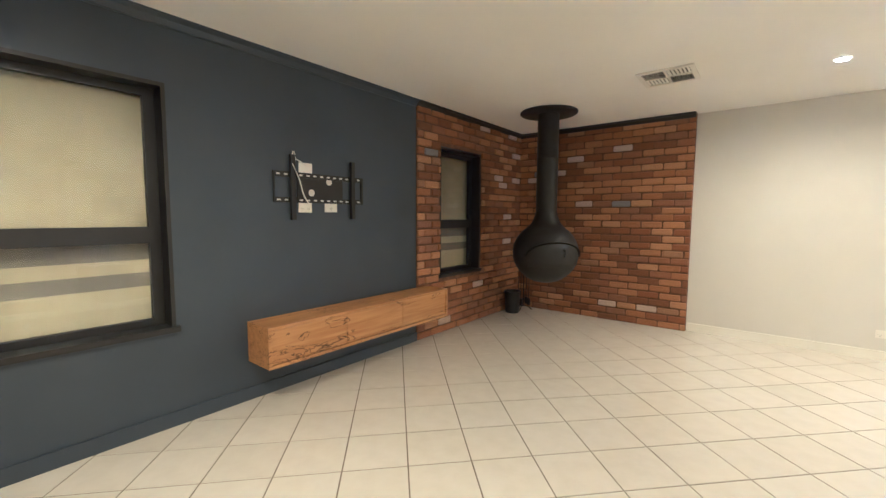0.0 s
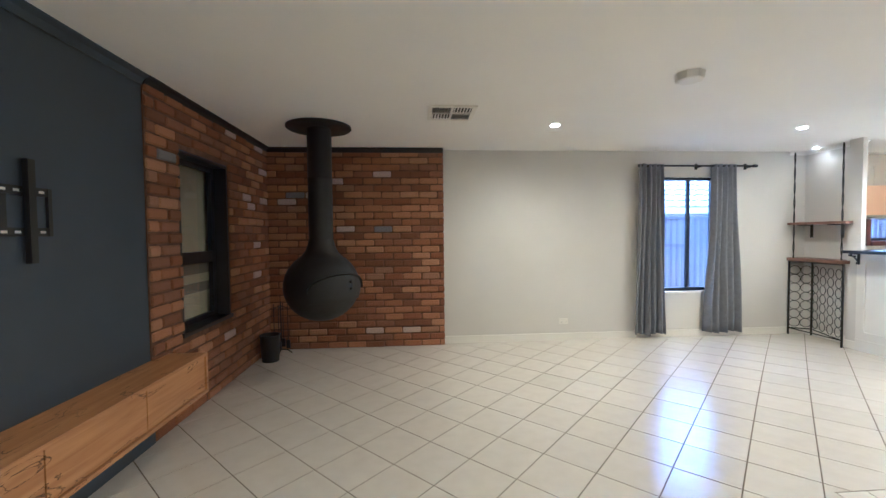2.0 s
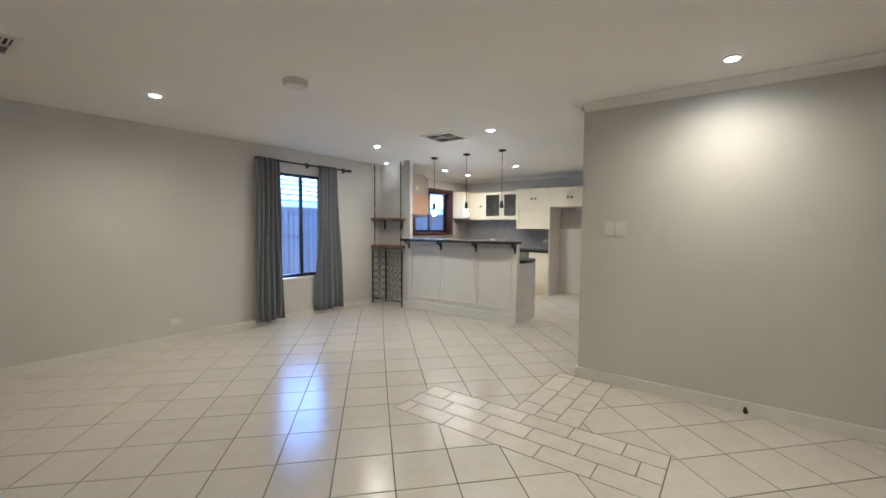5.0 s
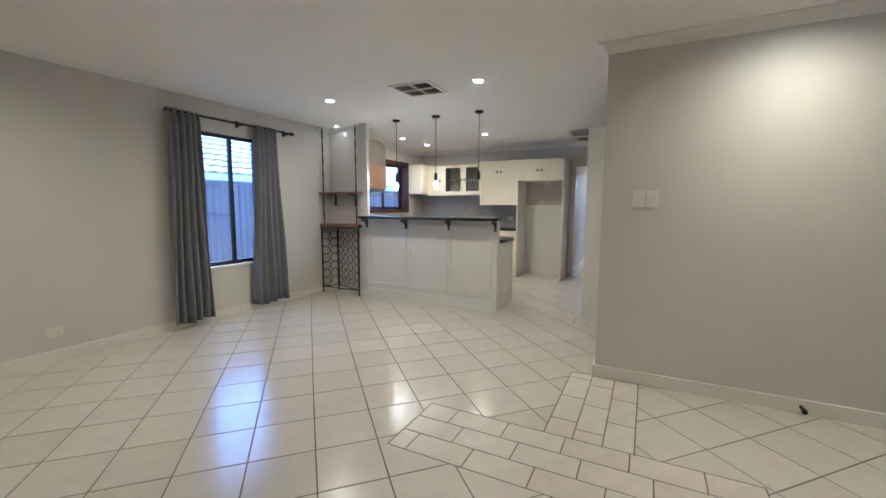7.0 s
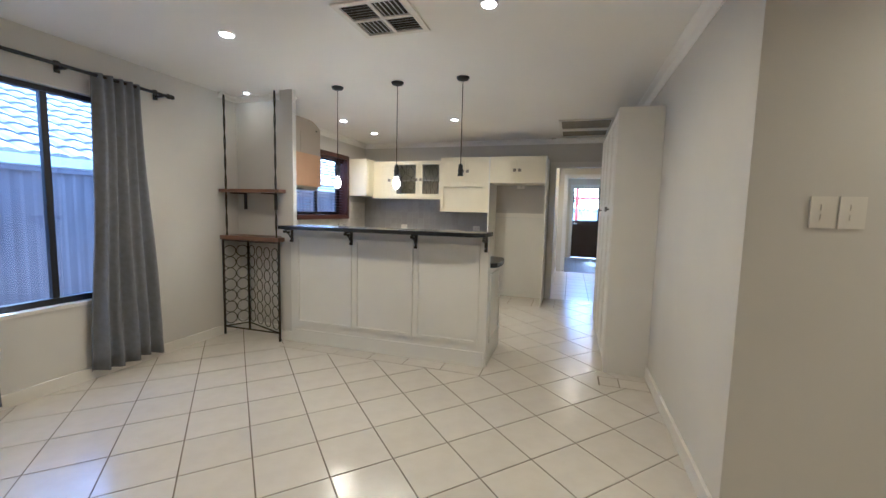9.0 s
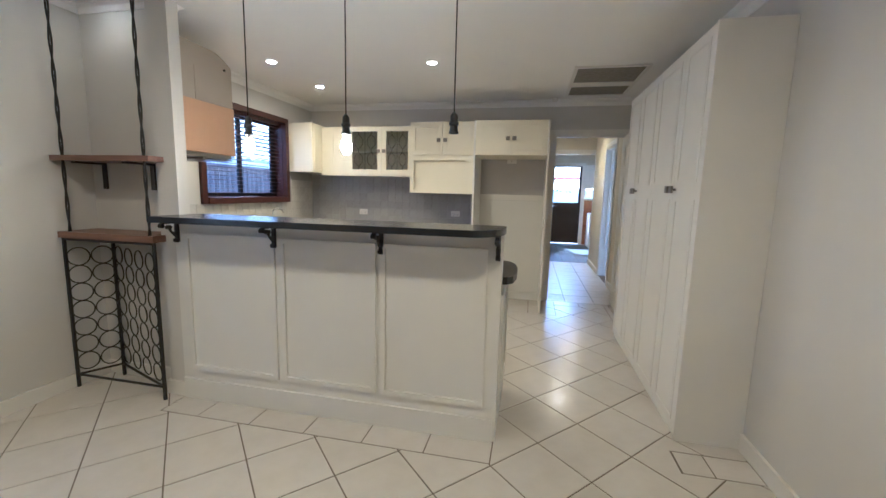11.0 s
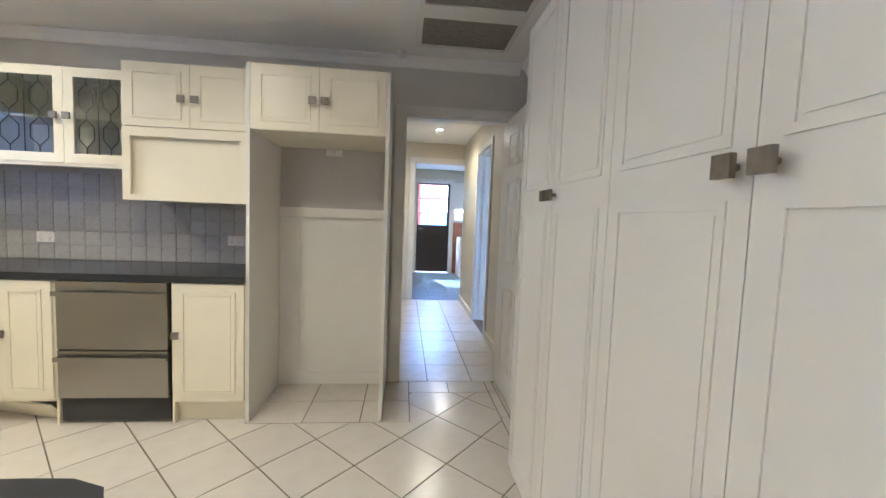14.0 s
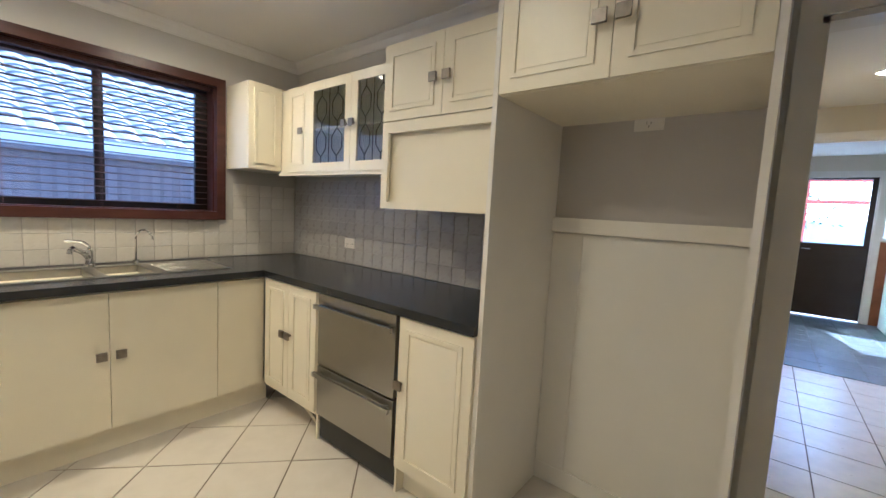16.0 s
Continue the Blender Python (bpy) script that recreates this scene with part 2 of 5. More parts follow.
def lathe(bm, profile, cx=0, cy=0, seg=40):
    """Turns (radius, z) pairs about an upright axis."""
    rings = []
    for r, z in profile:
        rings.append([bm.verts.new((cx + r * math.cos(2 * math.pi * i / seg), cy + r * math.sin(2 * math.pi * i / seg), z)) for i in range(seg)])
    for a, b in zip(rings, rings[1:]):
        for i in range(seg):
            j = (i + 1) % seg
            bm.faces.new((a[i], a[j], b[j], b[i]))
    bm.faces.new(rings[0][::-1])
    bm.faces.new(rings[-1])


def prism(bm, poly, z0, z1):
    lo = [bm.verts.new((x, y, z0)) for x, y in poly]
    hi = [bm.verts.new((x, y, z1)) for x, y in poly]
    n = len(poly)
    bm.faces.new(lo[::-1])
    bm.faces.new(hi)
    for i in range(n):
        j = (i + 1) % n
        bm.faces.new((lo[i], lo[j], hi[j], hi[i]))


def done(bm, name, material, parent=None, bevel=0.0, smooth=False, seg=1):
    if bevel:
        es = [e for e in bm.edges if len(e.link_faces) == 2 and e.calc_face_angle(0) > 0.6]
        bmesh.ops.bevel(bm, geom=es, offset=bevel, segments=seg, affect="EDGES", profile=0.5, clamp_overlap=True)
    bmesh.ops.recalc_face_normals(bm, faces=bm.faces)
    me = bpy.data.meshes.new(name)
    bm.to_mesh(me)
    bm.free()
    me.materials.append(M[material])
    if smooth:
        for p in me.polygons:
            p.use_smooth = True
        me.set_sharp_from_angle(angle=0.7)
    ob = new(name, me)
    if parent:
        ob.parent = parent
    return ob


EACH = {"pane", "arm", "rocker", "drawer", "side_panel", "filter", "blind", "band", "slab"}


def boxes(name, material, rects, parent=None, bevel=0.0):
    if name in EACH and len(rects) > 1:
        return [boxes(name, material, [r], parent, bevel) for r in rects][0]
    bm = bmesh.new()
    for r in rects:
        bx(bm, *r)
    return done(bm, name, material, parent, bevel)


def thing(name, m, label, category, group="", kind=""):
    e = new(name)
    e.empty_display_size = 0.1
    e.matrix_world = m
    return tagged(e, label, category, group, kind)


def structure(ob, label):
    return tagged(ob, label, kind="structure")


def wall(name, material, axis, face, back, a0, a1, z0, z1, holes=(), label=""):
    """An upright wall: across axis from face to back, along the other axis from a0 to a1, with holes (a0, a1, z0, z1)."""
    cells, cuts = [], sorted({a0, a1, *[h[0] for h in holes], *[h[1] for h in holes]})
    for u, v in zip(cuts, cuts[1:]):
        z = z0
        for h in sorted((h for h in holes if h[0] <= u and h[1] >= v), key=lambda h: h[2]):
            if h[2] > z:
                cells.append((u, v, z, h[2]))
            z = h[3]
        if z < z1:
            cells.append((u, v, z, z1))
    lo, hi = min(face, back), max(face, back)
    rects = [(lo, hi, u, v, p, q) if axis == "x" else (u, v, lo, hi, p, q) for u, v, p, q in cells]
    return structure(boxes(name, material, rects), label)


# ---- shell ----
TVX, NY, BX = -2.263, 5.58, 3.25
wall_west = wall("wall_west", "navy", "x", TVX, TVX - 0.22, -2.6, 5.8, 0, H + 0.1, [(-0.55, 1.078, 0.606, 2.086), (3.66, 4.465, 0.635, 2.067)], "matt navy painted wall with two windows")
wall_north = wall("wall_north", "wall", "y", NY, NY + 0.2, TVX, 4.84, 0, H + 0.1, [(2.78, 3.62, 0.60, 2.13)], "pale greige painted wall with a window")
wall_south = wall("wall_south", "wall", "y", -2.6, -2.8, TVX - 0.22, BX + 0.12, 0, H + 0.1, label="pale greige painted wall")
wall_switch = wall("wall_switch", "wall", "x", BX, BX + 0.11, -2.6, 1.37, 0, H + 0.1, label="pale greige painted partition wall")
wall_passage = wall("wall_passage", "wall", "y", 1.48, 1.37, BX, 7.84, 0, H + 0.1, label="pale greige painted passage wall")
wall_niche_back = wall("wall_niche_back", "wall", "x", 4.84, 4.90, 4.90, 5.86, 0, H + 0.1, label="pale painted wall at the back of the niche")
wall_stub = structure(boxes("wall_stub", "wall", [(4.69, 4.74, 4.755, 4.90, 0, H + 0.1), (4.74, 4.90, 4.88, 4.90, 0, H + 0.1)]), "pale painted wall end beside the bar")
wall_kitchen_north = wall("wall_kitchen_north", "wall", "y", 5.68, 5.86, 4.90, 7.84, 0, H + 0.1, [(5.90, 7.20, 1.23, 2.14)], "pale painted kitchen wall with a window")
wall_east = wall("wall_east", "wall", "x", 7.84, 7.95, 1.37, 5.86, 0, H + 0.1, [(1.60, 2.415, 0, 2.065)], "pale painted kitchen wall with a doorway")
hall_left = wall("wall_hall_left", "hall", "y", 2.44, 2.55, 7.95, 11.1, 0, H + 0.1, label="cream painted hallway wall")
hall_right = wall("wall_hall_right", "hall", "y", 1.47, 1.36, 7.95, 11.1, 0, H + 0.1, [(9.08, 9.84, 0, 2.12)], "cream painted hallway wall with a doorway")
hall_end = wall("wall_hall_end", "hall", "x", 11.1, 11.2, -0.6, 3.2, 0, H + 0.1, [(1.44, 2.26, 0, 2.17)], "cream painted wall with an open doorway")
far_wall = wall("wall_far", "hall", "x", 14.4, 14.55, -0.6, 3.2, 0, H + 0.1, [(1.30, 2.12, 0, 2.17), (0.72, 1.22, 1.28, 2.16)], "cream painted wall with a back door and a window")
wall("wall_far_left", "hall", "y", 3.2, 3.3, 11.1, 14.55, 0, H + 0.1, label="cream painted wall")
wall("wall_far_right", "hall", "y", -0.6, -0.7, 11.1, 14.55, 0, H + 0.1, label="cream painted wall")
# the unseen opening is added only to let sky light into the side room
wall("wall_side_room", "trim", "y", 0.0, -0.1, 8.0, 11.1, 0, H + 0.1, [(9.3, 9.9, 1.0, 2.0)], label="white painted wall of a side room")
ceiling = structure(boxes("ceiling", "ceiling", [(-2.7, 3.3, -2.9, 5.95, H, H + 0.15), (3.3, 14.7, -0.72, 5.95, H, H + 0.15)]), "flat white painted plaster ceiling")

# cornices and skirtings
def cove(bm, x0, y0, x1, y1, nx, ny, s=0.055):
    """A small coved cornice along a wall's foot of ceiling; (nx, ny) points into the room."""
    prof = [(0, 0), (s, 0), (s, -0.008), (s * 0.45, -s * 0.4), (0.010, -s * 0.9), (0.010, -s), (0, -s)]
    ends = []
    for x, y in ((x0, y0), (x1, y1)):
        ends.append([bm.verts.new((x + nx * a, y + ny * a, H + b)) for a, b in prof])
    for i in range(len(prof)):
        j = (i + 1) % len(prof)
        bm.faces.new((ends[0][i], ends[0][j], ends[1][j], ends[1][i]))
    bm.faces.new(ends[0][::-1])
    bm.faces.new(ends[1])


bm = bmesh.new()
cove(bm, BX, -2.6, BX, 1.48, -1, 0, 0.07)
cove(bm, BX - 0.07, 1.48, 7.84, 1.48, 0, 1, 0.07)
cove(bm, 7.84, 1.55, 7.84, 5.68, -1, 0, 0.07)
cove(bm, 4.90, 5.68, 7.84, 5.68, 0, -1, 0.07)
cove(bm, 4.90, 4.90, 4.90, 5.68, 1, 0, 0.07)
cove(bm, 4.60, NY, 4.84, NY, 0, -1, 0.05)
cove(bm, 4.84, 4.90, 4.84, NY, -1, 0, 0.05)
structure(done(bm, "cornice", "ceiling"), "white coved plaster cornice")
bm = bmesh.new()
cove(bm, TVX, -2.6, TVX, 3.275, 1, 0, 0.06)
structure(done(bm, "cornice_navy", "navy"), "navy painted cornice")
bm = bmesh.new()
cove(bm, TVX + 0.012, 3.275, TVX + 0.012, 5.49, 1, 0, 0.055)
cove(bm, TVX + 0.012, 5.490, -0.105, 5.490, 0, -1, 0.055)
structure(done(bm, "cornice_black", "black"), "black painted cornice over the brick")


def skirt(name, rects, material="trim", label="white painted skirting board"):
    bm = bmesh.new()
    for x0, x1, y0, y1 in rects:
        bx(bm, x0, x1, y0, y1, 0, 0.09)
    return structure(done(bm, name, material, bevel=0.006), label)


skirt("baseboard", [(-0.10, 4.84, NY - 0.018, NY), (BX - 0.018, BX, -2.6, 1.48), (BX - 0.018, 5.0, 1.48, 1.498), (4.672, 4.69, 4.75, 4.918), (4.69, 4.822, 4.90, 4.918), (4.822, 4.84, 4.918, NY - 0.018), (6.72, 7.78, 1.48, 1.498)])
skirt("baseboard_hall", [(7.97, 9.0, 1.47, 1.488), (9.92, 11.1, 1.47, 1.488), (7.97, 11.1, 2.422, 2.44)])
skirt("baseboard_navy", [(TVX, TVX + 0.016, -2.6, 3.275)], "navy", "navy painted skirting board")


def architrave(name, axis, face, out, a0, a1, top, w=0.07, t=0.016, label="white painted door architrave", liner=None):
    """A door trim round an opening from a0 to a1, lying on a wall's face towards out (+1 or -1)."""
    f0, f1 = sorted((face, face + out * t))
    rr = [(a0 - w, a0, 0, top), (a1, a1 + w, 0, top), (a0 - w, a1 + w, top, top + w)]
    bm = bmesh.new()
    for u, v, p, q in rr:
        bx(bm, *((f0, f1, u, v, p, q) if axis == "x" else (u, v, f0, f1, p, q)))
    if liner is not None:
        g0, g1 = sorted((face, liner))
        for u, v, p, q in ((a0 - 0.002, a0 + 0.02, 0, top), (a1 - 0.02, a1 + 0.002, 0, top), (a0, a1, top - 0.02, top + 0.002)):
            bx(bm, *((g0, g1, u, v, p, q) if axis == "x" else (u, v, g0, g1, p, q)))
    return structure(done(bm, name, "trim", bevel=0.003), label)


architrave("trim_doorway", "x", 7.84, -1, 1.60, 2.415, 2.065, 0.062, liner=7.95)
architrave("trim_hall_door", "y", 1.47, 1, 9.08, 9.84, 2.12, liner=1.36)
architrave("trim_hall_end", "x", 11.1, -1, 1.44, 2.26, 2.17, liner=11.2)
architrave("trim_back_door", "x", 14.4, -1, 1.30, 2.12, 2.17, liner=14.55)

# ---- windows ----


def sash_window(y0, y1, z0, z1):
    """A black timber double-hung window in the west wall with a banded roller blind behind the glass."""
    e = thing("window", pose(TVX, (y0 + y1) / 2, z0), "black painted double-hung timber window with a beige banded blind", "window", "windows in the navy and brick wall", "structure")
    w, h = (y1 - y0) / 2, z1 - z0
    boxes("frame", "black", [(-0.215, 0.004, -w, -w + 0.022, 0, h), (-0.215, 0.004, w - 0.022, w, 0, h), (-0.215, 0.004, -w + 0.022, w - 0.022, h - 0.022, h), (-0.215, 0.022, -w - 0.02, w + 0.02, -0.012, 0.022)], e, 0.003)
    i, mid = w - 0.022, 0.585
    boxes("sash", "black", [(-0.15, -0.11, -i, -i + 0.060, 0.022, h - 0.022), (-0.15, -0.11, i - 0.060, i, 0.022, h - 0.022), (-0.15, -0.11, -i + 0.060, i - 0.060, 0.022, 0.065),
                            (-0.15, -0.11, -i + 0.060, i - 0.060, h - 0.065, h - 0.022), (-0.155, -0.10, -i + 0.060, i - 0.060, mid - 0.05, mid + 0.05)], e, 0.003)
    boxes("pane", "glass", [(-0.136, -0.131, -i + 0.04, i - 0.04, 0.06, mid - 0.045), (-0.136, -0.131, -i + 0.04, i - 0.04, mid + 0.045, h - 0.06)], e)
    boxes("blind", "blind", [(-0.18, -0.177, -i, i, 0.022, 0.266), (-0.18, -0.177, -i, i, 0.353, 0.432), (-0.18, -0.177, -i, i, 0.53, h - 0.022)], e)
    boxes("band", "blind_grey", [(-0.183, -0.18, -i, i, 0.26, 0.36), (-0.183, -0.18, -i, i, 0.425, 0.537)], e)


sash_window(-0.55, 1.078, 0.606, 2.086)
sash_window(3.66, 4.465, 0.635, 2.067)

# sliding window in the north wall
e = thing("window", pose(3.2, NY, 0.60), "black aluminium sliding window with two panes", "window", kind="structure")
W0, W1, ZH = -0.42, 0.42, 1.53
boxes("sill", "trim", [(W0, W1, -0.012, 0.08, -0.02, 0.006)], e, 0.003)
boxes("frame", "black", [(W0, W0 + 0.055, 0.06, 0.12, 0.006, ZH), (W1 - 0.075, W1, 0.06, 0.12, 0.006, ZH), (W0 + 0.055, W1 - 0.075, 0.06, 0.12, ZH - 0.035, ZH), (W0 + 0.055, W1 - 0.075, 0.06, 0.12, 0.006, 0.05), (0.005, 0.045, 0.07, 0.11, 0.05, ZH - 0.035)], e, 0.003)
boxes("pane", "glass", [(W0 + 0.05, 0.01, 0.085, 0.09, 0.045, ZH - 0.03), (0.04, W1 - 0.07, 0.085, 0.09, 0.045, ZH - 0.03)], e)

# kitchen window with a venetian blind
e = thing("window", pose(6.55, 5.68, 1.18), "dark red timber kitchen window with a lowered venetian blind", "window", kind="structure")
boxes("frame", "jarrah", [(-0.70, -0.64, -0.03, 0.02, 0, 1.01), (0.64, 0.70, -0.03, 0.02, 0, 1.01), (-0.64, 0.64, -0.03, 0.02, 0.95, 1.01), (-0.64, 0.64, -0.05, 0.02, 0, 0.06),
                            (-0.655, -0.63, 0.02, 0.18, 0.045, 0.965), (0.63, 0.655, 0.02, 0.18, 0.045, 0.965), (-0.63, 0.63, 0.02, 0.18, 0.945, 0.965), (-0.63, 0.63, 0.02, 0.18, 0.045, 0.065)], e, 0.004)
boxes("sash", "black", [(-0.63, -0.59, 0.12, 0.15, 0.065, 0.945), (0.55, 0.63, 0.12, 0.15, 0.065, 0.945), (-0.59, 0.55, 0.12, 0.15, 0.90, 0.945), (-0.59, 0.55, 0.12, 0.15, 0.065, 0.105), (-0.02, 0.03, 0.12, 0.15, 0.105, 0.90)], e, 0.003)
boxes("pane", "glass", [(-0.6, -0.01, 0.133, 0.137, 0.095, 0.91), (0.02, 0.56, 0.133, 0.137, 0.095, 0.91)], e)
blind = thing("venetian_blind", pose(6.55, 5.74, 2.12), "dark timber venetian blind with open slats in the window", "blind")
boxes("headrail", "slat", [(-0.62, 0.62, -0.022, 0.022, -0.02, 0.02)], blind, 0.003)
sl = bmesh.new()
bx(sl, -0.61, 0.61, -0.021, 0.021, -0.0013, 0.0013)
bmesh.ops.rotate(sl, verts=sl.verts, cent=(0, 0, 0), matrix=Matrix.Rotation(radians(-4), 3, "X"))
first = done(sl, "slat", "slat", blind)
first.location = (0, 0, -0.05)
for k in range(1, 19):
    o = new("slat", first.data)
    o.parent, o.location = blind, (0, 0, -0.05 - 0.0435 * k)
boxes("bottom_rail", "slat", [(-0.61, 0.61, -0.02, 0.02, -0.89, -0.875)], blind, 0.003)
bm = bmesh.new()
for x in (-0.42, 0.0, 0.42):
    for y in (-0.022, 0.022):
        rod(bm, (x, y, -0.02), (x, y, -0.88), 0.0012, 5)
done(bm, "ladder_cord", "slat", blind)

for o in scene.objects:
    if o.name.startswith("pane"):
        o.visible_shadow = False

# ---- curtains ----
rod_t = thing("curtain_rod", pose(3.25, NY - 0.08, 2.265), "black metal curtain rod on three wall brackets", "curtain rod")
bm = bmesh.new()
rod(bm, (-0.77, 0, 0), (0.77, 0, 0), 0.012, 12)
done(bm, "pole", "black", rod_t, smooth=True)
for s in (-1, 1):
    bm = bmesh.new()
    rod(bm, (s * 0.765, 0, 0), (s * 0.815, 0, 0), 0.022, 14, 0.018)
    done(bm, "finial", "black", rod_t, 0.003)
for x in (-0.70, 0.02, 0.71):
    bm = bmesh.new()
    bx(bm, x - 0.016, x + 0.016, 0.066, 0.078, -0.04, 0.04)
    bx(bm, x - 0.008, x + 0.008, 0.0, 0.07, -0.022, -0.008)
    bx(bm, x - 0.010, x + 0.010, -0.016, 0.016, -0.022, -0.011)
    done(bm, "bracket", "black", rod_t, 0.002)


def curtain(x_top, x_bot, folds, seed):
    """A hanging sheet whose folds widen towards the hem."""
    rnd = random.Random(seed)
    ph = [rnd.uniform(0, 6.28) for _ in range(4)]
    bm, rows, cols = bmesh.new(), 22, folds * 12
    grid = []
    for r in range(rows + 1):
        v = r / rows
        a = x_top[0] + (x_bot[0] - x_top[0]) * v ** 1.2
        b = x_top[1] + (x_bot[1] - x_top[1]) * v ** 1.2
        line = []
        for c in range(cols + 1):
            u = c / cols
            uu = u + 0.018 * math.sin(7 * v + ph[0] + 5 * u)
            y = (0.020 + 0.020 * v) * math.sin(2 * math.pi * folds * uu + ph[1]) + 0.012 * math.sin(2 * math.pi * (folds * 0.45) * u + ph[2] + 2 * v) + 0.010 * math.sin(3 * v + ph[3])
            z = 2.285 - v * (2.225 + 0.012 * math.sin(9 * u + ph[3]))
            line.append(bm.verts.new((a + (b - a) * u, y, z)))
        grid.append(line)
    for r in range(rows):
        for c in range(cols):
            bm.faces.new((grid[r][c], grid[r][c + 1], grid[r + 1][c + 1], grid[r + 1][c]))
    ob = done(bm, "curtain", "curtain", smooth=True)
    ob.location = (0, NY - 0.082, 0)
    so = ob.modifiers.new("cloth", "SOLIDIFY")
    so.thickness = 0.004
    return tagged(ob, "grey woven curtain hanging in folds from a black rod", "curtain", "pair of grey curtains")


curtain((2.445, 2.765), (2.385, 2.815), 5, 3)
curtain((3.435, 3.775), (3.345, 3.885), 5, 8)

# ---- suspended fireplace ----
FX, FY = -1.39, 4.5
fire = thing("suspended_fireplace", pose(FX, FY, 0), "matt black steel suspended fireplace hanging from the ceiling", "fireplace")
bm = bmesh.new()
lathe(bm, [(0.30, H - 0.03), (0.31, H - 0.022), (0.31, H - 0.004), (0.30, H)], seg=56)
done(bm, "ceiling_plate", "iron", fire, smooth=True)
bm = bmesh.new()
lathe(bm, [(0.116, 1.25), (0.116, 1.95), (0.1175, 1.952), (0.1175, 1.962), (0.116, 1.964), (0.116, H - 0.02)], seg=40)
done(bm, "flue", "iron", fire, smooth=True)
prof = []
for k in range(25):
    a = math.pi * k / 24 * 0.80
    prof.append((max(0.02, 0.365 * math.sin(a)), 0.905 - 0.345 * math.cos(a)))
prof += [(0.19, 1.205), (0.165, 1.235), (0.145, 1.27), (0.130, 1.31), (0.119, 1.36)]
bm = bmesh.new()
lathe(bm, prof, seg=56)
done(bm, "firebox", "iron", fire, smooth=True)
az0 = radians(-46)


def on_ball(az, el, r):
    return (r * math.cos(el) * math.cos(az0 + az), r * math.cos(el) * math.sin(az0 + az), 0.905 + r * 0.945 * math.sin(el))


# the hood's lip over the opening, and the door set a little proud inside it
bm = bmesh.new()
arc = []
for k in range(33):
    q = math.pi * k / 32
    arc.append((-0.90 * math.cos(q), -0.06 + 0.44 * math.sin(q)))
lip = [[bm.verts.new(on_ball(a, e2 + d, r)) for d, r in ((0.05, 0.364), (0.035, 0.390), (-0.005, 0.395), (-0.02, 0.372))] for a, e2 in arc]
for p, q in zip(lip, lip[1:]):
    for i in range(3):
        bm.faces.new((p[i], p[i + 1], q[i + 1], q[i]))
done(bm, "hood_lip", "iron", fire, smooth=True)
bm = bmesh.new()
cols = []
for a, e2 in arc:
    cols.append([bm.verts.new(on_ball(a, -0.42 + (e2 - 0.03 + 0.42) * k / 8, 0.374 if 0 < k else 0.362)) for k in range(9)])
for p, q in zip(cols, cols[1:]):
    for i in range(8):
        bm.faces.new((p[i], p[i + 1], q[i + 1], q[i]))
done(bm, "door", "iron", fire, smooth=True)
bm = bmesh.new()
for el in (0.16, -0.02):
    p = Vector(on_ball(0.22, el, 0.37))
    q = Vector(on_ball(0.22, el, 0.395))
    rod(bm, p, q, 0.012, 12)
rod(bm, on_ball(0.22, -0.02, 0.393), on_ball(0.22, 0.16, 0.393), 0.004, 8)
done(bm, "handle", "black", fire, smooth=True)

# ash bucket and fire tools
bm = bmesh.new()
lathe(bm, [(0.085, 0.0), (0.09, 0.005), (0.108, 0.29), (0.112, 0.292), (0.112, 0.30), (0.103, 0.30), (0.086, 0.02), (0.01, 0.015)], seg=32)
bucket = done(bm, "ash_bucket", "iron", smooth=True)
bucket.location = (-2.10, 5.05, 0)
tagged(bucket, "black metal ash bucket on the tiles by the brick wall", "bucket")
tools = thing("fire_tool_stand", pose(-2.06, 5.30, 0), "black wrought iron fire tools on a stand", "fire tools")
bm = bmesh.new()
for a in range(3):
    t = radians(30 + 120 * a)
    tube(bm, [(0, 0, 0.06), (0.07 * math.cos(t), 0.07 * math.sin(t), 0.045), (0.12 * math.cos(t), 0.12 * math.sin(t), 0.0)], 0.007, 6)
rod(bm, (0, 0, 0.05), (0, 0, 0.62), 0.008, 8)
tube(bm, [(-0.08, 0, 0.55), (0, 0, 0.58), (0.08, 0, 0.55)], 0.006, 6)
tube(bm, [(0, -0.08, 0.55), (0, 0, 0.58), (0, 0.08, 0.55)], 0.006, 6)
done(bm, "stand", "black", tools, smooth=True)
for k, (dx, dy) in enumerate(((0.08, 0), (-0.08, 0), (0, 0.08), (0, -0.08))):
    bm = bmesh.new()
    rod(bm, (dx, dy, 0.16), (dx, dy, 0.60), 0.005, 6)
    bx(bm, dx - 0.022, dx + 0.022, dy - 0.006 - 0.01 * (k % 2), dy + 0.006 + 0.01 * (k % 2), 0.07, 0.17)
    done(bm, ("shovel", "poker", "brush", "tongs")[k], "black", tools, 0.002)

# ---- floating cabinet ----
cab = thing("floating_cabinet", pose(TVX, 2.48, 0.28), "orange marri timber floating cabinet with three drawers on the navy wall", "cabinet")
L0, L1, DP = -0.965, 0.965, 0.288
boxes("carcass", "marri", [(0.001, DP, L0, L1, 0.264, 0.286), (0.001, DP, L0, L1, 0.0, 0.022), (0.001, DP, L0, L0 + 0.022, 0.022, 0.264), (0.001, DP, L1 - 0.022, L1, 0.022, 0.264), (0.001, 0.012, L0 + 0.022, L1 - 0.022, 0.022, 0.264)], cab, 0.0015)
dw = (1.93 - 0.044) / 3
for k in range(3):
    a = L0 + 0.022 + dw * k
    boxes("drawer", "marri", [(0.03, DP - 0.011, a + 0.004, a + dw - 0.004, 0.027, 0.259)], cab, 0.002)

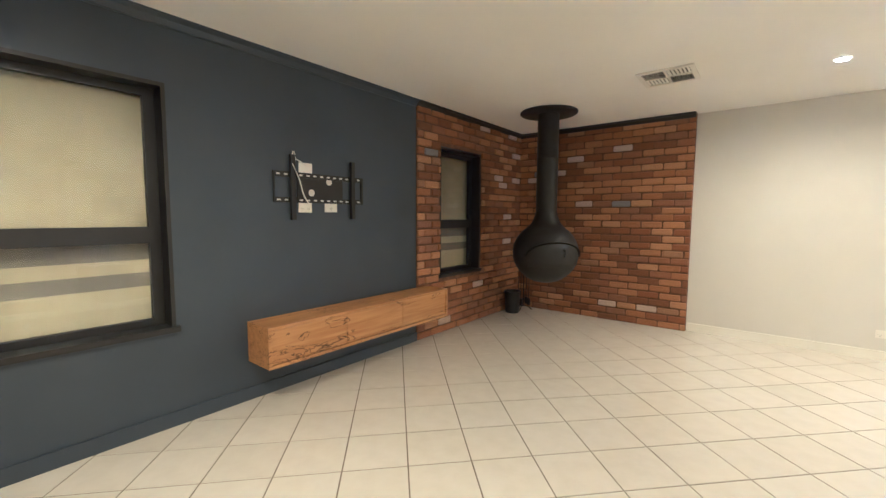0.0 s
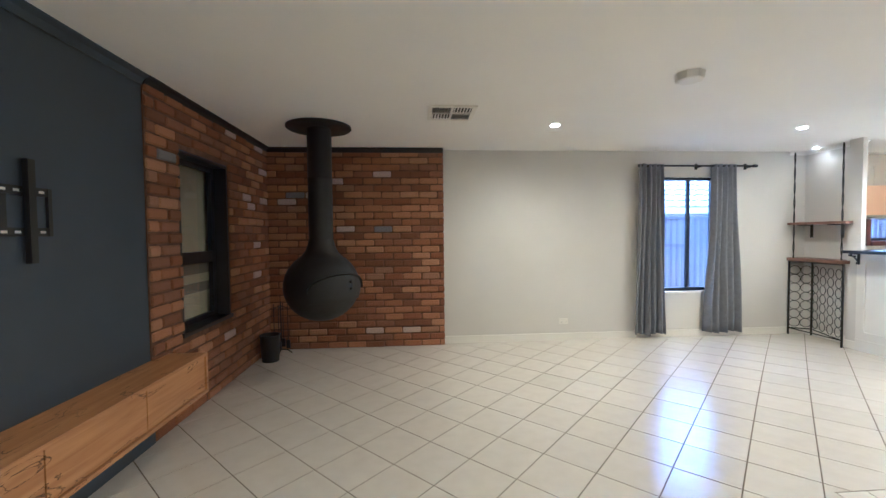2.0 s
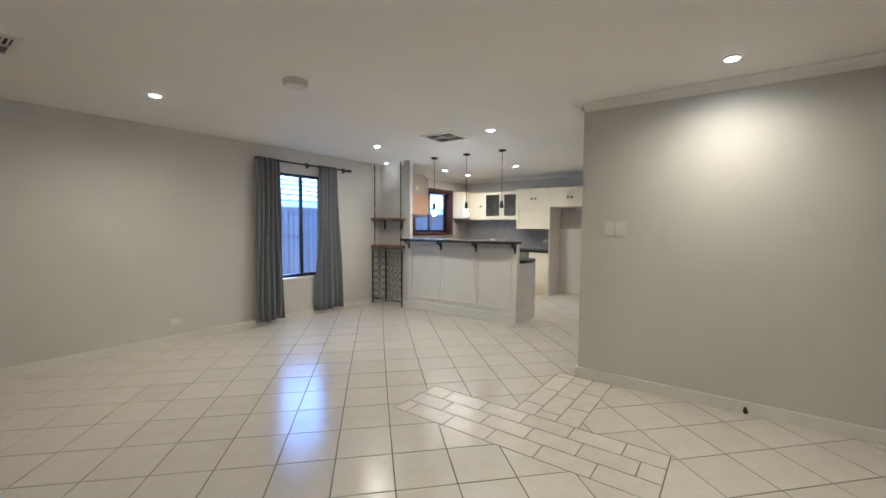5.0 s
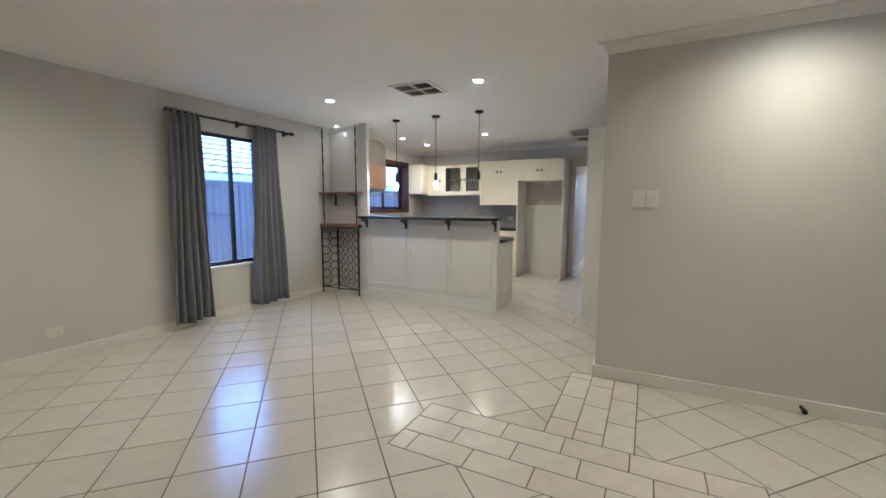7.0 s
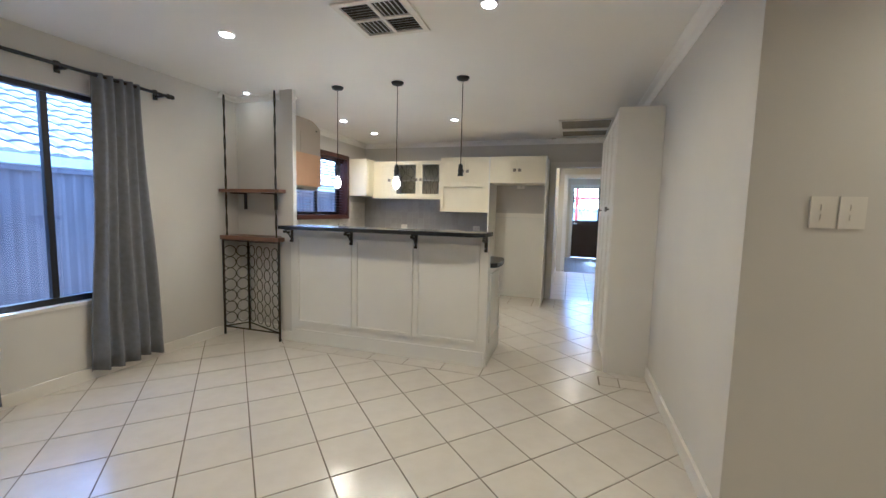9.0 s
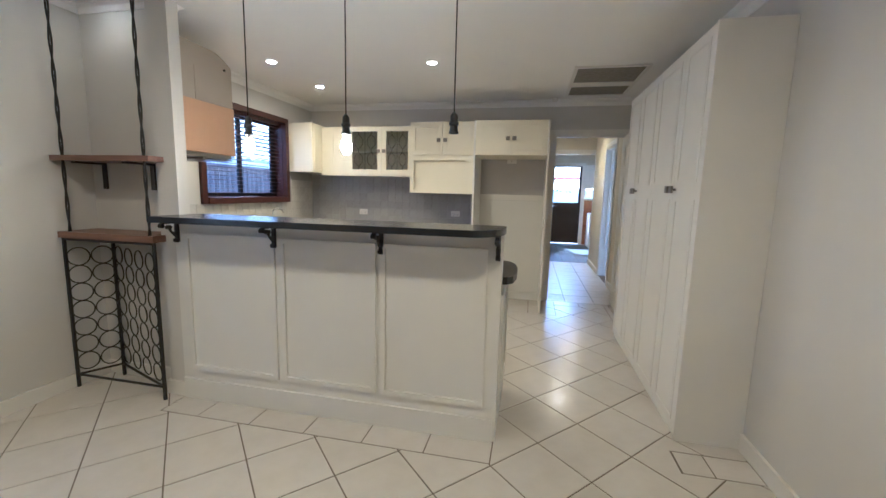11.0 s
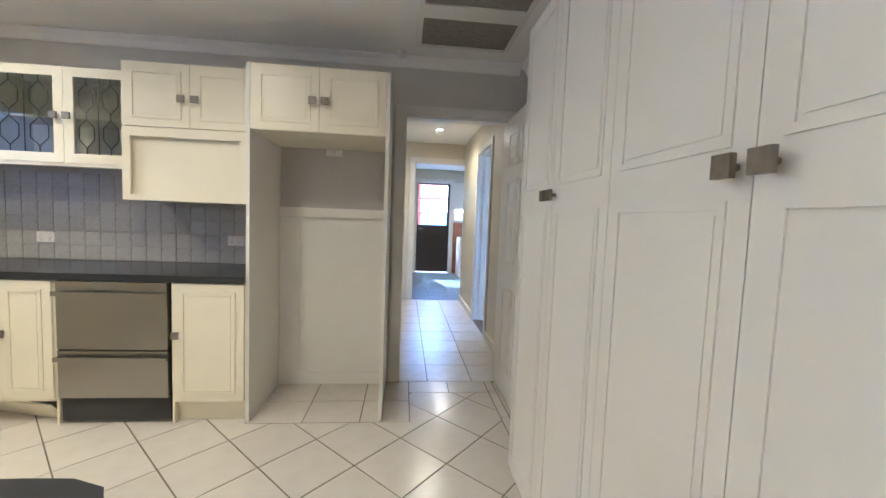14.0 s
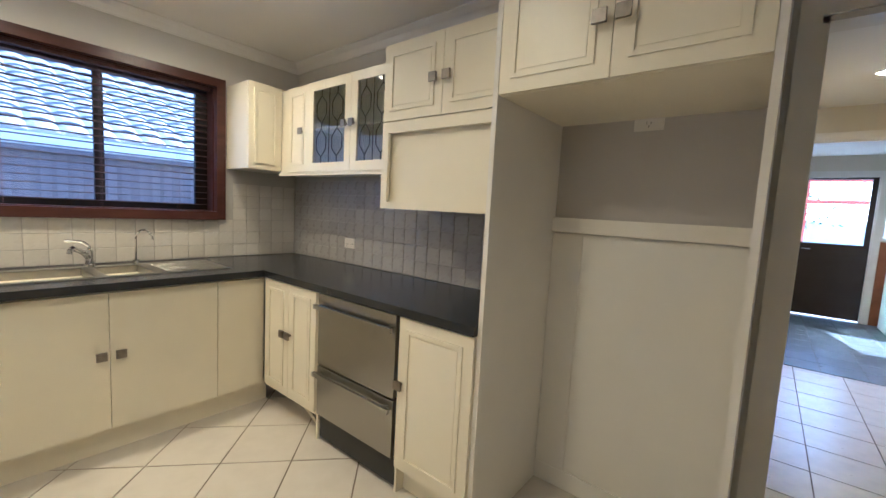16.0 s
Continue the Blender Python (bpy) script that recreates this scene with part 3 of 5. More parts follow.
# ---- television bracket, outlets and cable ----
br = thing("television_bracket", pose(TVX, 2.15, 1.525), "black steel television wall bracket with slotted rails", "wall bracket")
boxes("plate", "black", [(0.001, 0.012, -0.415, 0.415, 0.075, 0.115), (0.001, 0.012, -0.415, 0.415, -0.115, -0.075), (0.001, 0.006, -0.22, 0.20, -0.075, 0.075), (0.001, 0.015, -0.418, -0.408, -0.115, 0.115), (0.001, 0.015, 0.395, 0.415, -0.115, 0.115)], br, 0.001)
boxes("arm", "black", [(0.013, 0.04, -0.29, -0.255, -0.245, 0.24), (0.013, 0.04, 0.27, 0.305, -0.24, 0.24)], br, 0.003)
bm = bmesh.new()
for z in (0.095, -0.095):
    for k in range(13):
        y = -0.38 + k * 0.062
        if abs(y + 0.272) > 0.03 and abs(y - 0.287) > 0.03:
            bx(bm, 0.012, 0.0132, y - 0.014, y + 0.014, z - 0.006, z + 0.006)
tagged(done(bm, "slot", "holes", br), kind="stuff")
for y, z in ((0.065, 0.06), (-0.10, -0.035)):
    bm = bmesh.new()
    rod(bm, (0.006, y, z), (0.0085, y, z), 0.027, 20)
    done(bm, "hole", "holes", br)


def outlet(m, w=0.115, h=0.073, switches=2, label="white plastic double power outlet on the wall"):
    """A wall plate; it lies on the plane y = 0 and faces -y."""
    o = thing("power_outlet", m, label, "power outlet", "wall plates")
    boxes("plate", "plastic", [(-w / 2, w / 2, -0.009, -0.0005, -h / 2, h / 2)], o, 0.002)
    if switches:
        for k in range(switches):
            x = (k - (switches - 1) / 2) * w * 0.5
            boxes("rocker", "plastic", [(x - 0.006, x + 0.006, -0.013, -0.0085, h * 0.14, h * 0.36)], o, 0.001)
        bm = bmesh.new()
        for k in range(switches):
            x = (k - (switches - 1) / 2) * w * 0.5
            for dx, dz in ((-0.008, -0.006), (0.008, -0.006), (0, -0.02)):
                bx(bm, x + dx - 0.0012, x + dx + 0.0012, -0.0096, -0.0088, dz - 0.005, dz + 0.005)
        tagged(done(bm, "pin_slot", "dark", o), kind="stuff")
    return o


def west(y, z):
    return pose(TVX, y, z, 0, 0, 90)


outlet(west(2.00, 1.68), 0.115, 0.075, 0, "white plastic blank wall plate above the bracket")
outlet(west(1.99, 1.374), 0.115, 0.075)
outlet(west(2.23, 1.378), 0.115, 0.075, 1, "white plastic aerial wall plate")
outlet(pose(1.47, NY, 0.245, 0, 0, 0))
bm = bmesh.new()
pts = [(-2.25, 2.0, 1.70)]
for k in range(9):
    a = math.pi * k / 8
    pts.append((-2.235 - 0.004 * k % 3, 1.90 - 0.02 * math.cos(a), 1.75 + 0.045 * math.sin(a * 1.2)))
for k in range(10):
    v = k / 9
    pts.append((-2.225, 1.87 + 0.14 * v + 0.012 * math.sin(6 * v), 1.70 - 0.30 * v ** 0.85))
tube(bm, pts, 0.004, 6)
tagged(done(bm, "cable", "plastic", smooth=True), "white cable looped over the television bracket", "cable")

# light switches on the partition
for y in (1.235, 1.145):
    s = thing("light_switch", pose(BX, y, 1.37, 0, 0, -90), "white plastic light switch plate on the partition", "light switch", "pair of light switches")
    boxes("plate", "plastic", [(-0.040, 0.040, -0.009, -0.0005, -0.060, 0.060)], s, 0.002)
    boxes("rocker", "plastic", [(-0.009, 0.009, -0.014, -0.0085, 0.008, 0.030), (-0.009, 0.009, -0.014, -0.0085, -0.030, -0.008)], s, 0.001)
stop = thing("door_stop", pose(BX - 0.018, 0.235, 0.045, 0, 0, -90), "dark brown door stop on the skirting board", "door stop")
bm = bmesh.new()
rod(bm, (0, 0, 0), (0, -0.055, 0), 0.011, 12)
rod(bm, (0, -0.055, 0), (0, -0.075, 0), 0.016, 12)
done(bm, "stop", "black", stop, 0.002)

# ---- ceiling fittings ----
dl = thing("downlight", pose(*DOWNLIGHTS[0], H), "round white recessed ceiling downlight, lit", "downlight", "ceiling downlights")
bm = bmesh.new()
lathe(bm, [(0.030, -0.004), (0.040, -0.009), (0.050, -0.006), (0.052, 0.0)], seg=32)
done(bm, "ring", "trim", dl, smooth=True)
bm = bmesh.new()
lathe(bm, [(0.038, -0.0105), (0.0385, -0.0095)], seg=28)
done(bm, "lens", "lamp", dl)
for p in DOWNLIGHTS[1:]:
    copy_thing(dl, pose(*p, H))
copy_thing(dl, pose(4.69, 5.30, H) @ Matrix.Diagonal((0.55, 0.55, 1, 1)))


def vent(cx, cy, s, name="ceiling_vent"):
    """A square ceiling register with louvres in four fields."""
    e = thing(name, pose(cx, cy, H), "white metal ceiling air vent with louvres", "ceiling vent", "ceiling vents")
    h = s / 2
    boxes("frame", "trim", [(-h, h, -h, -h + 0.035, -0.012, 0), (-h, h, h - 0.035, h, -0.012, 0), (-h, -h + 0.035, -h + 0.035, h - 0.035, -0.012, 0), (h - 0.035, h, -h + 0.035, h - 0.035, -0.012, 0), (-0.01, 0.01, -h + 0.035, h - 0.035, -0.011, 0), (-h + 0.035, h - 0.035, -0.01, 0.01, -0.011, 0)], e, 0.002)
    boxes("throat", "dark", [(-h + 0.03, h - 0.03, -h + 0.03, h - 0.03, -0.001, -0.0004)], e)
    bm = bmesh.new()
    n, f = 6, h - 0.045
    for qx in (-1, 1):
        for qy in (-1, 1):
            for k in range(n):
                t = 0.012 + (k + 0.5) * f / n
                if qx * qy > 0:
                    a0, a1 = sorted((qx * 0.010, qx * (h - 0.035)))
                    vs = [(a0, qy * t - 0.010, -0.0105), (a1, qy * t - 0.010, -0.0105), (a1, qy * t + 0.004, -0.002), (a0, qy * t + 0.004, -0.002)]
                else:
                    a0, a1 = sorted((qy * 0.010, qy * (h - 0.035)))
                    vs = [(qx * t - 0.010, a0, -0.010), (qx * t - 0.010, a1, -0.010), (qx * t + 0.004, a1, -0.002), (qx * t + 0.004, a0, -0.002)]
                q = [bm.verts.new(v) for v in vs] + [bm.verts.new((v[0], v[1], v[2] + 0.0015)) for v in vs]
                for g in ((0, 1, 2, 3), (7, 6, 5, 4), (0, 4, 5, 1), (1, 5, 6, 2), (2, 6, 7, 3), (3, 7, 4, 0)):
                    bm.faces.new([q[i] for i in g])
    done(bm, "louvre", "trim", e)
    return e


vent(-0.135, 4.01, 0.41)
vent(3.60, 3.265, 0.44)
e = thing("smoke_alarm", pose(1.40, 3.08, H), "cream plastic smoke alarm on the ceiling", "smoke alarm")
bm = bmesh.new()
lathe(bm, [(0.068, -0.055), (0.085, -0.048), (0.090, -0.02), (0.092, 0.0)], seg=8)
done(bm, "housing", "plastic", e, 0.003)
for x, y, r in ((7.72, 2.45, 0.035), (9.35, 1.97, 0.05)):
    e = thing("smoke_alarm", pose(x, y, H), "small round white ceiling detector", "smoke alarm")
    bm = bmesh.new()
    lathe(bm, [(r * 0.6, -0.04), (r * 0.95, -0.03), (r, 0.0)], seg=24)
    done(bm, "housing", "plastic", e, smooth=True)
e = thing("return_air_grille", pose(7.05, 2.03, H), "white framed return air grille with grey filters", "air grille")
boxes("frame", "trim", [(-0.53, 0.53, -0.315, -0.285, -0.014, 0), (-0.53, 0.53, 0.285, 0.315, -0.014, 0), (-0.53, -0.50, -0.285, 0.285, -0.014, 0), (0.50, 0.53, -0.285, 0.285, -0.014, 0), (-0.02, 0.13, -0.285, 0.285, -0.014, 0)], e, 0.002)
boxes("filter", "filter", [(-0.50, -0.02, -0.285, 0.285, -0.006, 0), (0.13, 0.50, -0.285, 0.285, -0.006, 0)], e)

# ---- pendants ----
for y, lit in ((4.288, 1), (3.678, 1), (3.076, 0)):
    e = thing("pendant_lamp", pose(4.74, y, H), "black corded pendant lamp " + ("with a lit filament bulb" if lit else "without a bulb"), "pendant lamp", "pendants over the bar")
    bm = bmesh.new()
    lathe(bm, [(0.015, -0.03), (0.045, -0.022), (0.055, -0.008), (0.055, 0.0)], seg=28)
    done(bm, "canopy", "black", e, smooth=True)
    bm = bmesh.new()
    rod(bm, (0, 0, -0.02), (0, 0, -0.74), 0.0035, 8)
    done(bm, "cord", "cord", e)
    bm = bmesh.new()
    lathe(bm, [(0.008, -0.72), (0.019, -0.735), (0.020, -0.765), (0.025, -0.770), (0.025, -0.782), (0.020, -0.787), (0.021, -0.81), (0.025, -0.815), (0.025, -0.825), (0.015, -0.826)][::-1], seg=24)
    done(bm, "socket", "black", e, smooth=True)
    if lit:
        bm = bmesh.new()
        lathe(bm, [(0.004, -0.935), (0.014, -0.932), (0.026, -0.915), (0.030, -0.895), (0.026, -0.865), (0.016, -0.840), (0.013, -0.820)], seg=24)
        done(bm, "bulb", "bulb", e, smooth=True).visible_shadow = False
        bm = bmesh.new()
        for k in range(6):
            a = math.pi * k / 3
            rod(bm, (0.006 * math.cos(a), 0.006 * math.sin(a), -0.845), (0.014 * math.cos(a), 0.014 * math.sin(a), -0.912), 0.0022, 5)
        done(bm, "filament", "filament", e)
        d = bpy.data.lights.new("bulb_lamp", "POINT")
        d.energy, d.color, d.shadow_soft_size = 0.12 * DOWN, (1.0, 0.72, 0.40), 0.03
        new("bulb_lamp", d).matrix_world = pose(4.74, y, H - 0.88)

# ---- bar ----
bar = thing("breakfast_bar", pose(4.675, 2.81, 0), "white panelled breakfast bar with a dark laminate top", "breakfast bar")
boxes("wall", "bar", [(0, 0.085, 0, 1.968, 0, 1.134)], bar)
boxes("base", "bar", [(-0.012, 0, 0, 1.962, 0, 0.13)], bar, 0.003)


def moulding(bm, y0, y1, z0, z1, x, w=0.03, t=0.014):
    for u, v, p, q in ((y0, y1, z0, z0 + w), (y0, y1, z1 - w, z1), (y0, y0 + w, z0 + w, z1 - w), (y1 - w, y1, z0 + w, z1 - w)):
        bx(bm, x - t, x, u, v, p, q)


bm = bmesh.new()
for y0, y1 in ((0.055, 0.64), (0.665, 1.255), (1.285, 1.90)):
    moulding(bm, y0, y1, 0.195, 1.06, 0.0)
done(bm, "moulding", "bar", bar, 0.005, seg=2)
boxes("end_panel", "bar", [(0.0, 0.655, -0.018, 0, 0, 0.86), (0.0, 0.085, -0.018, 0, 0.86, 1.134)], bar, 0.002)
top = [(-0.185, 1.966), (-0.185, 0.13)]
for k in range(1, 13):
    a = math.pi / 2 * k / 12
    top.append((-0.185 + 0.24 * (1 - math.cos(a)), 0.13 - 0.155 * math.sin(a)))
top += [(0.13, -0.025), (0.165, -0.005), (0.175, 0.03), (0.175, 1.966)]
bm = bmesh.new()
prism(bm, top, 1.134, 1.168)
done(bm, "bar_top", "bench", bar, 0.006, seg=2)
low = [(0.086, 1.966), (0.086, -0.042), (0.13, -0.072), (0.24, -0.088), (0.39, -0.088), (0.51, -0.073), (0.58, -0.052), (0.625, -0.022), (0.645, 0.03), (0.648, 0.10)]
low += [(0.63, 1.966)]
bm = bmesh.new()
prism(bm, low, 0.86, 0.90)
done(bm, "counter", "bench", bar, 0.006, seg=2)
bm = bmesh.new()
for u, v, p, q in ((0.10, 0.60, 0.19, 0.22), (0.10, 0.60, 0.77, 0.80), (0.10, 0.13, 0.22, 0.77), (0.57, 0.60, 0.22, 0.77)):
    bx(bm, u, v, -0.030, -0.018, p, q)
done(bm, "end_moulding", "bar", bar, 0.005, seg=2)
boxes("base_cabinet", "cream", [(0.086, 0.59, 0.0, 1.966, 0.0, 0.86)], bar)
for y in (0.003, 0.635, 1.285, 1.945):
    bm = bmesh.new()
    bx(bm, -0.018, -0.001, y - 0.010, y + 0.010, 1.005, 1.133)
    bx(bm, -0.115, -0.018, y - 0.010, y + 0.010, 1.119, 1.133)
    tube(bm, [(-0.012, y, 1.035), (-0.036, y, 1.055), (-0.058, y, 1.080), (-0.066, y, 1.105)], 0.007, 8)
    for px_, pz in ((-0.018, 1.015), (-0.018, 1.055), (-0.115, 1.109), (-0.066, 1.098)):
        rod(bm, (px_, y - 0.012, pz), (px_, y + 0.012, pz), 0.013, 14)
    done(bm, "bracket", "black", bar, 0.002)

# ---- wine rack, shelf and ropes in the niche ----
A, Bk, C = Vector((4.60, 5.55)), Vector((4.81, 5.43)), Vector((4.60, 4.86))
rack = thing("wine_rack", pose(4.70, 5.2, 0), "black iron corner wine rack of rings with a timber top", "wine rack")
off = Vector((-4.70, -5.2, 0))


def at(p, z):
    return Vector((p.x, p.y, z)) + off


bm = bmesh.new()
for p in (A, Bk, C):
    rod(bm, at(p, 0), at(p, 1.0), 0.011, 4)
for z in (0.085, 0.99):
    for p, q in ((A, Bk), (Bk, C), (A, C)):
        rod(bm, at(p, z), at(q, z), 0.008, 6)
done(bm, "frame", "black", rack)
bm = bmesh.new()
tube(bm, [(0.058 * math.cos(math.pi * k / 8), 0, 0.058 * math.sin(math.pi * k / 8)) for k in range(17)], 0.0042, 5)
first = done(bm, "ring", "black", rack)
RING = first.data
bpy.data.objects.remove(first)
for p, q in ((A, Bk), (Bk, C)):
    d = (q - p).normalized()
    n = 4 if (q - p).length > 0.40 else 2
    for c in range(n):
        for row in range(7):
            m0 = p + (q - p) * ((c + 0.5) / n)
            o = new("ring", RING)
            o.parent = rack
            o.matrix_local = Matrix.Translation(at(m0, 0.165 + row * 0.118)) @ Matrix.Rotation(math.atan2(d.y, d.x), 4, "Z")
bm = bmesh.new()
prism(bm, [(p.x - 4.70, p.y - 5.2) for p in (Vector((4.585, 5.575)), Vector((4.585, 4.85)), Vector((4.675, 4.85)), Vector((4.675, 4.92)), Vector((4.835, 4.92)), Vector((4.835, 5.575)))], 1.0, 1.04)
done(bm, "top", "shelf", rack, 0.004)
sh = thing("hanging_shelf", pose(4.71, 5.2, 1.48), "reddish timber shelf on black brackets in the niche", "shelf")
boxes("board", "shelf", [(-0.125, 0.128, -0.298, 0.375, 0, 0.032), (-0.125, -0.022, -0.36, -0.298, 0, 0.032)], sh, 0.003)
for y in (0.27, -0.12):
    bm = bmesh.new()
    bx(bm, 0.115, 0.127, y - 0.016, y + 0.016, -0.17, 0)
    bx(bm, -0.07, 0.115, y - 0.016, y + 0.016, -0.012, 0)
    done(bm, "bracket", "black", sh, 0.002)
for y in (5.50, 4.89):
    bm = bmesh.new()
    for s in (0, math.pi):
        tube(bm, [(4.605 + 0.006 * math.cos(16 * z + s), y + 0.006 * math.sin(16 * z + s), 1.041 + z) for z in [k * 0.04 for k in range(36)]], 0.0055, 5)
    tagged(done(bm, "rope", "cord", smooth=True), "dark twisted rope from the ceiling to the rack", "rope", "ropes in the niche")

# ---- kitchen cabinets ----
kn = bmesh.new()
rod(kn, (0, 0, 0), (0, -0.022, 0), 0.007, 10)
bx(kn, -0.0215, 0.0215, -0.033, -0.021, -0.021, 0.021)
KNOB = done(kn, "knob", "pewter", bevel=0.002)
KNOB_MESH = KNOB.data
bpy.data.objects.remove(KNOB)


def knob(parent, x, z, y=-0.02):
    o = new("knob", KNOB_MESH)
    o.parent, o.location = parent, (x, y, z)


def door(parent, x0, x1, z0, z1, style="panel", material="cream", name="door", splits=()):
    """A cabinet door facing -y with a raised moulded field; it spans x0..x1 and z0..z1 with its back on y = 0."""
    g = 0.0015
    bm = bmesh.new()
    bx(bm, x0 + g, x1 - g, -0.018, -0.001, z0 + g, z1 - g)
    if style == "panel":
        w = 0.05 if x1 - x0 > 0.25 else 0.04
        for p, q in splits or ((z0, z1),):
            for a, b, c, d in ((x0 + w, x1 - w, p + w, p + w + 0.016), (x0 + w, x1 - w, q - w - 0.016, q - w), (x0 + w, x0 + w + 0.016, p + w + 0.016, q - w - 0.016), (x1 - w - 0.016, x1 - w, p + w + 0.016, q - w - 0.016)):
                bx(bm, a, b, -0.0245 if material == "cream" else -0.022, -0.018, c, d)
            bx(bm, x0 + w + 0.026, x1 - w - 0.026, -0.0205, -0.018, p + w + 0.026, q - w - 0.026)
    return done(bm, name, material, parent, 0.0035, seg=2)


def glass_door(parent, x0, x1, z0, z1):
    w = 0.058
    d = boxes("door", "cream", [(x0 + 0.0015, x0 + w, -0.02, 0, z0, z1), (x1 - w, x1 - 0.0015, -0.02, 0, z0, z1), (x0 + w, x1 - w, -0.02, 0, z0, z0 + w), (x0 + w, x1 - w, -0.02, 0, z1 - w, z1)], parent, 0.003)
    boxes("glass", "cabglass", [(x0 + w - 0.005, x1 - w + 0.005, -0.012, -0.008, z0 + w - 0.005, z1 - w + 0.005)], d)
    bm = bmesh.new()
    a, b, c, h = x0 + w, x1 - w, z0 + w, z1 - z0 - 2 * w
    m, q = (a + b) / 2, (b - a) / 4
    lines = []
    for s in (-1, 1):
        cx = m + s * q
        for k in range(2):
            zb = c + h * (0.08 + 0.46 * k)
            lines += [[(cx, zb), (cx + q * 0.62, zb + h * 0.11), (cx + q * 0.62, zb + h * 0.27), (cx, zb + h * 0.38), (cx - q * 0.62, zb + h * 0.27), (cx - q * 0.62, zb + h * 0.11), (cx, zb)]]
        lines += [[(cx, c), (cx, c + h * 0.08)], [(cx, c + h * 0.46), (cx, c + h * 0.54)], [(cx, c + h * 0.92), (cx, c + h)]]
    lines += [[(m, c), (m, c + h)]]
    for pl in lines:
        tube(bm, [(x, -0.0135, z) for x, z in pl], 0.0028, 4)
    done(bm, "leading", "lead", d)
    return d


GE, GN = "east run of kitchen cabinets", "north run of kitchen cabinets"
# fridge surround: faces west; local x runs towards -y
fr = thing("fridge_surround", pose(7.213, 3.32, 0, 0, 0, -90), "cream tall fridge recess with overhead cupboard, empty", "cabinet", GE)
boxes("side_panel", "pantry", [(-0.002, 0.018, 0.0, 0.62, 0, 2.145), (0.802, 0.822, 0.0, 0.62, 0, 2.145)], fr, 0.0015)
boxes("cupboard", "cream", [(0.018, 0.802, 0.02, 0.60, 1.768, 2.145)], fr)
for x0, x1, k in ((0.018, 0.41, 0.375), (0.41, 0.802, 0.445)):
    d = door(fr, x0, x1, 1.768, 2.145)
    d.location.y = 0.02
    knob(d, k, 1.945)
boxes("back_board", "bar", [(0.018, 0.802, 0.588, 0.60, 0.09, 1.262)], fr)
boxes("rail", "trim", [(0.018, 0.802, 0.566, 0.60, 1.266, 1.335)], fr, 0.004)
boxes("skirting", "bar", [(0.018, 0.802, 0.578, 0.60, 0.0, 0.09)], fr, 0.005)
boxes("filler", "bar", [(0.02, 0.165, 0.580, 0.588, 0.09, 1.262)], fr, 0.002)
# its darker colour holds some of the shade under the cupboard
boxes("upper_back", "recess", [(0.018, 0.802, 0.595, 0.60, 1.325, 1.768)], fr)
outlet(pose(7.213 + 0.595, 2.92, 1.755, 0, 0, -90), 0.115, 0.073, 1, "white plastic power outlet high in the fridge recess")
# cupboard with an open microwave shelf
mw = thing("wall_cabinet", pose(7.42, 4.12, 1.333, 0, 0, -90), "cream wall cupboard over an open microwave shelf", "wall cabinet", GE)
boxes("body", "cream", [(0, 0.80, 0.0, 0.42, 0.445, 0.835), (0, 0.025, 0.0, 0.42, 0, 0.445), (0.775, 0.80, 0.0, 0.42, 0, 0.445), (0.025, 0.775, 0.0, 0.42, 0, 0.025), (0.025, 0.775, 0.016, 0.42, 0.025, 0.445)], mw, 0.002)
boxes("trim", "cream", [(0, 0.80, -0.018, 0, 0.39, 0.445), (0, 0.045, -0.018, 0, 0.0, 0.39), (0.69, 0.80, -0.018, 0, 0.0, 0.39), (0.045, 0.69, -0.018, 0, 0.0, 0.035)], mw, 0.004)
for x0, x1, k in ((0.0, 0.395, 0.355), (0.395, 0.79, 0.435)):
    d = door(mw, x0, x1, 0.45, 0.835)
    knob(d, k, 0.62)
# leadlight cupboard
gl = thing("wall_cabinet", pose(7.52, 5.36, 1.55, 0, 0, -90), "cream wall cupboard with two leadlight glass doors", "wall cabinet", GE)
boxes("body", "cream", [(0, 1.24, 0.0, 0.32, 0, 0.02), (0, 1.24, 0.0, 0.32, 0.565, 0.585), (0, 0.12, 0, 0.32, 0.02, 0.565), (1.22, 1.24, 0, 0.32, 0.02, 0.565), (0.12, 1.22, 0.30, 0.32, 0.02, 0.565), (0.38, 0.40, 0, 0.30, 0.02, 0.565), (0.40, 1.22, 0.03, 0.30, 0.28, 0.296)], gl, 0.002)
d = door(gl, 0.12, 0.385, 0.0, 0.585)
knob(d, 0.325, 0.275)
d = glass_door(gl, 0.385, 0.84, 0.0, 0.585)
knob(d, 0.80, 0.285)
d = glass_door(gl, 0.84, 1.24, 0.0, 0.585)
knob(d, 0.875, 0.285)
boxes("pelmet", "cream", [(0.0, 1.24, -0.012, 0.02, -0.022, 0)], gl, 0.002)
cn = thing("wall_cabinet", pose(7.27, 5.36, 1.56), "cream corner wall cupboard beside the window", "wall cabinet", GN)
boxes("body", "cream", [(0, 0.57, 0.0, 0.318, 0, 0.595)], cn, 0.002)
door(cn, 0.0, 0.245, 0.0, 0.595)
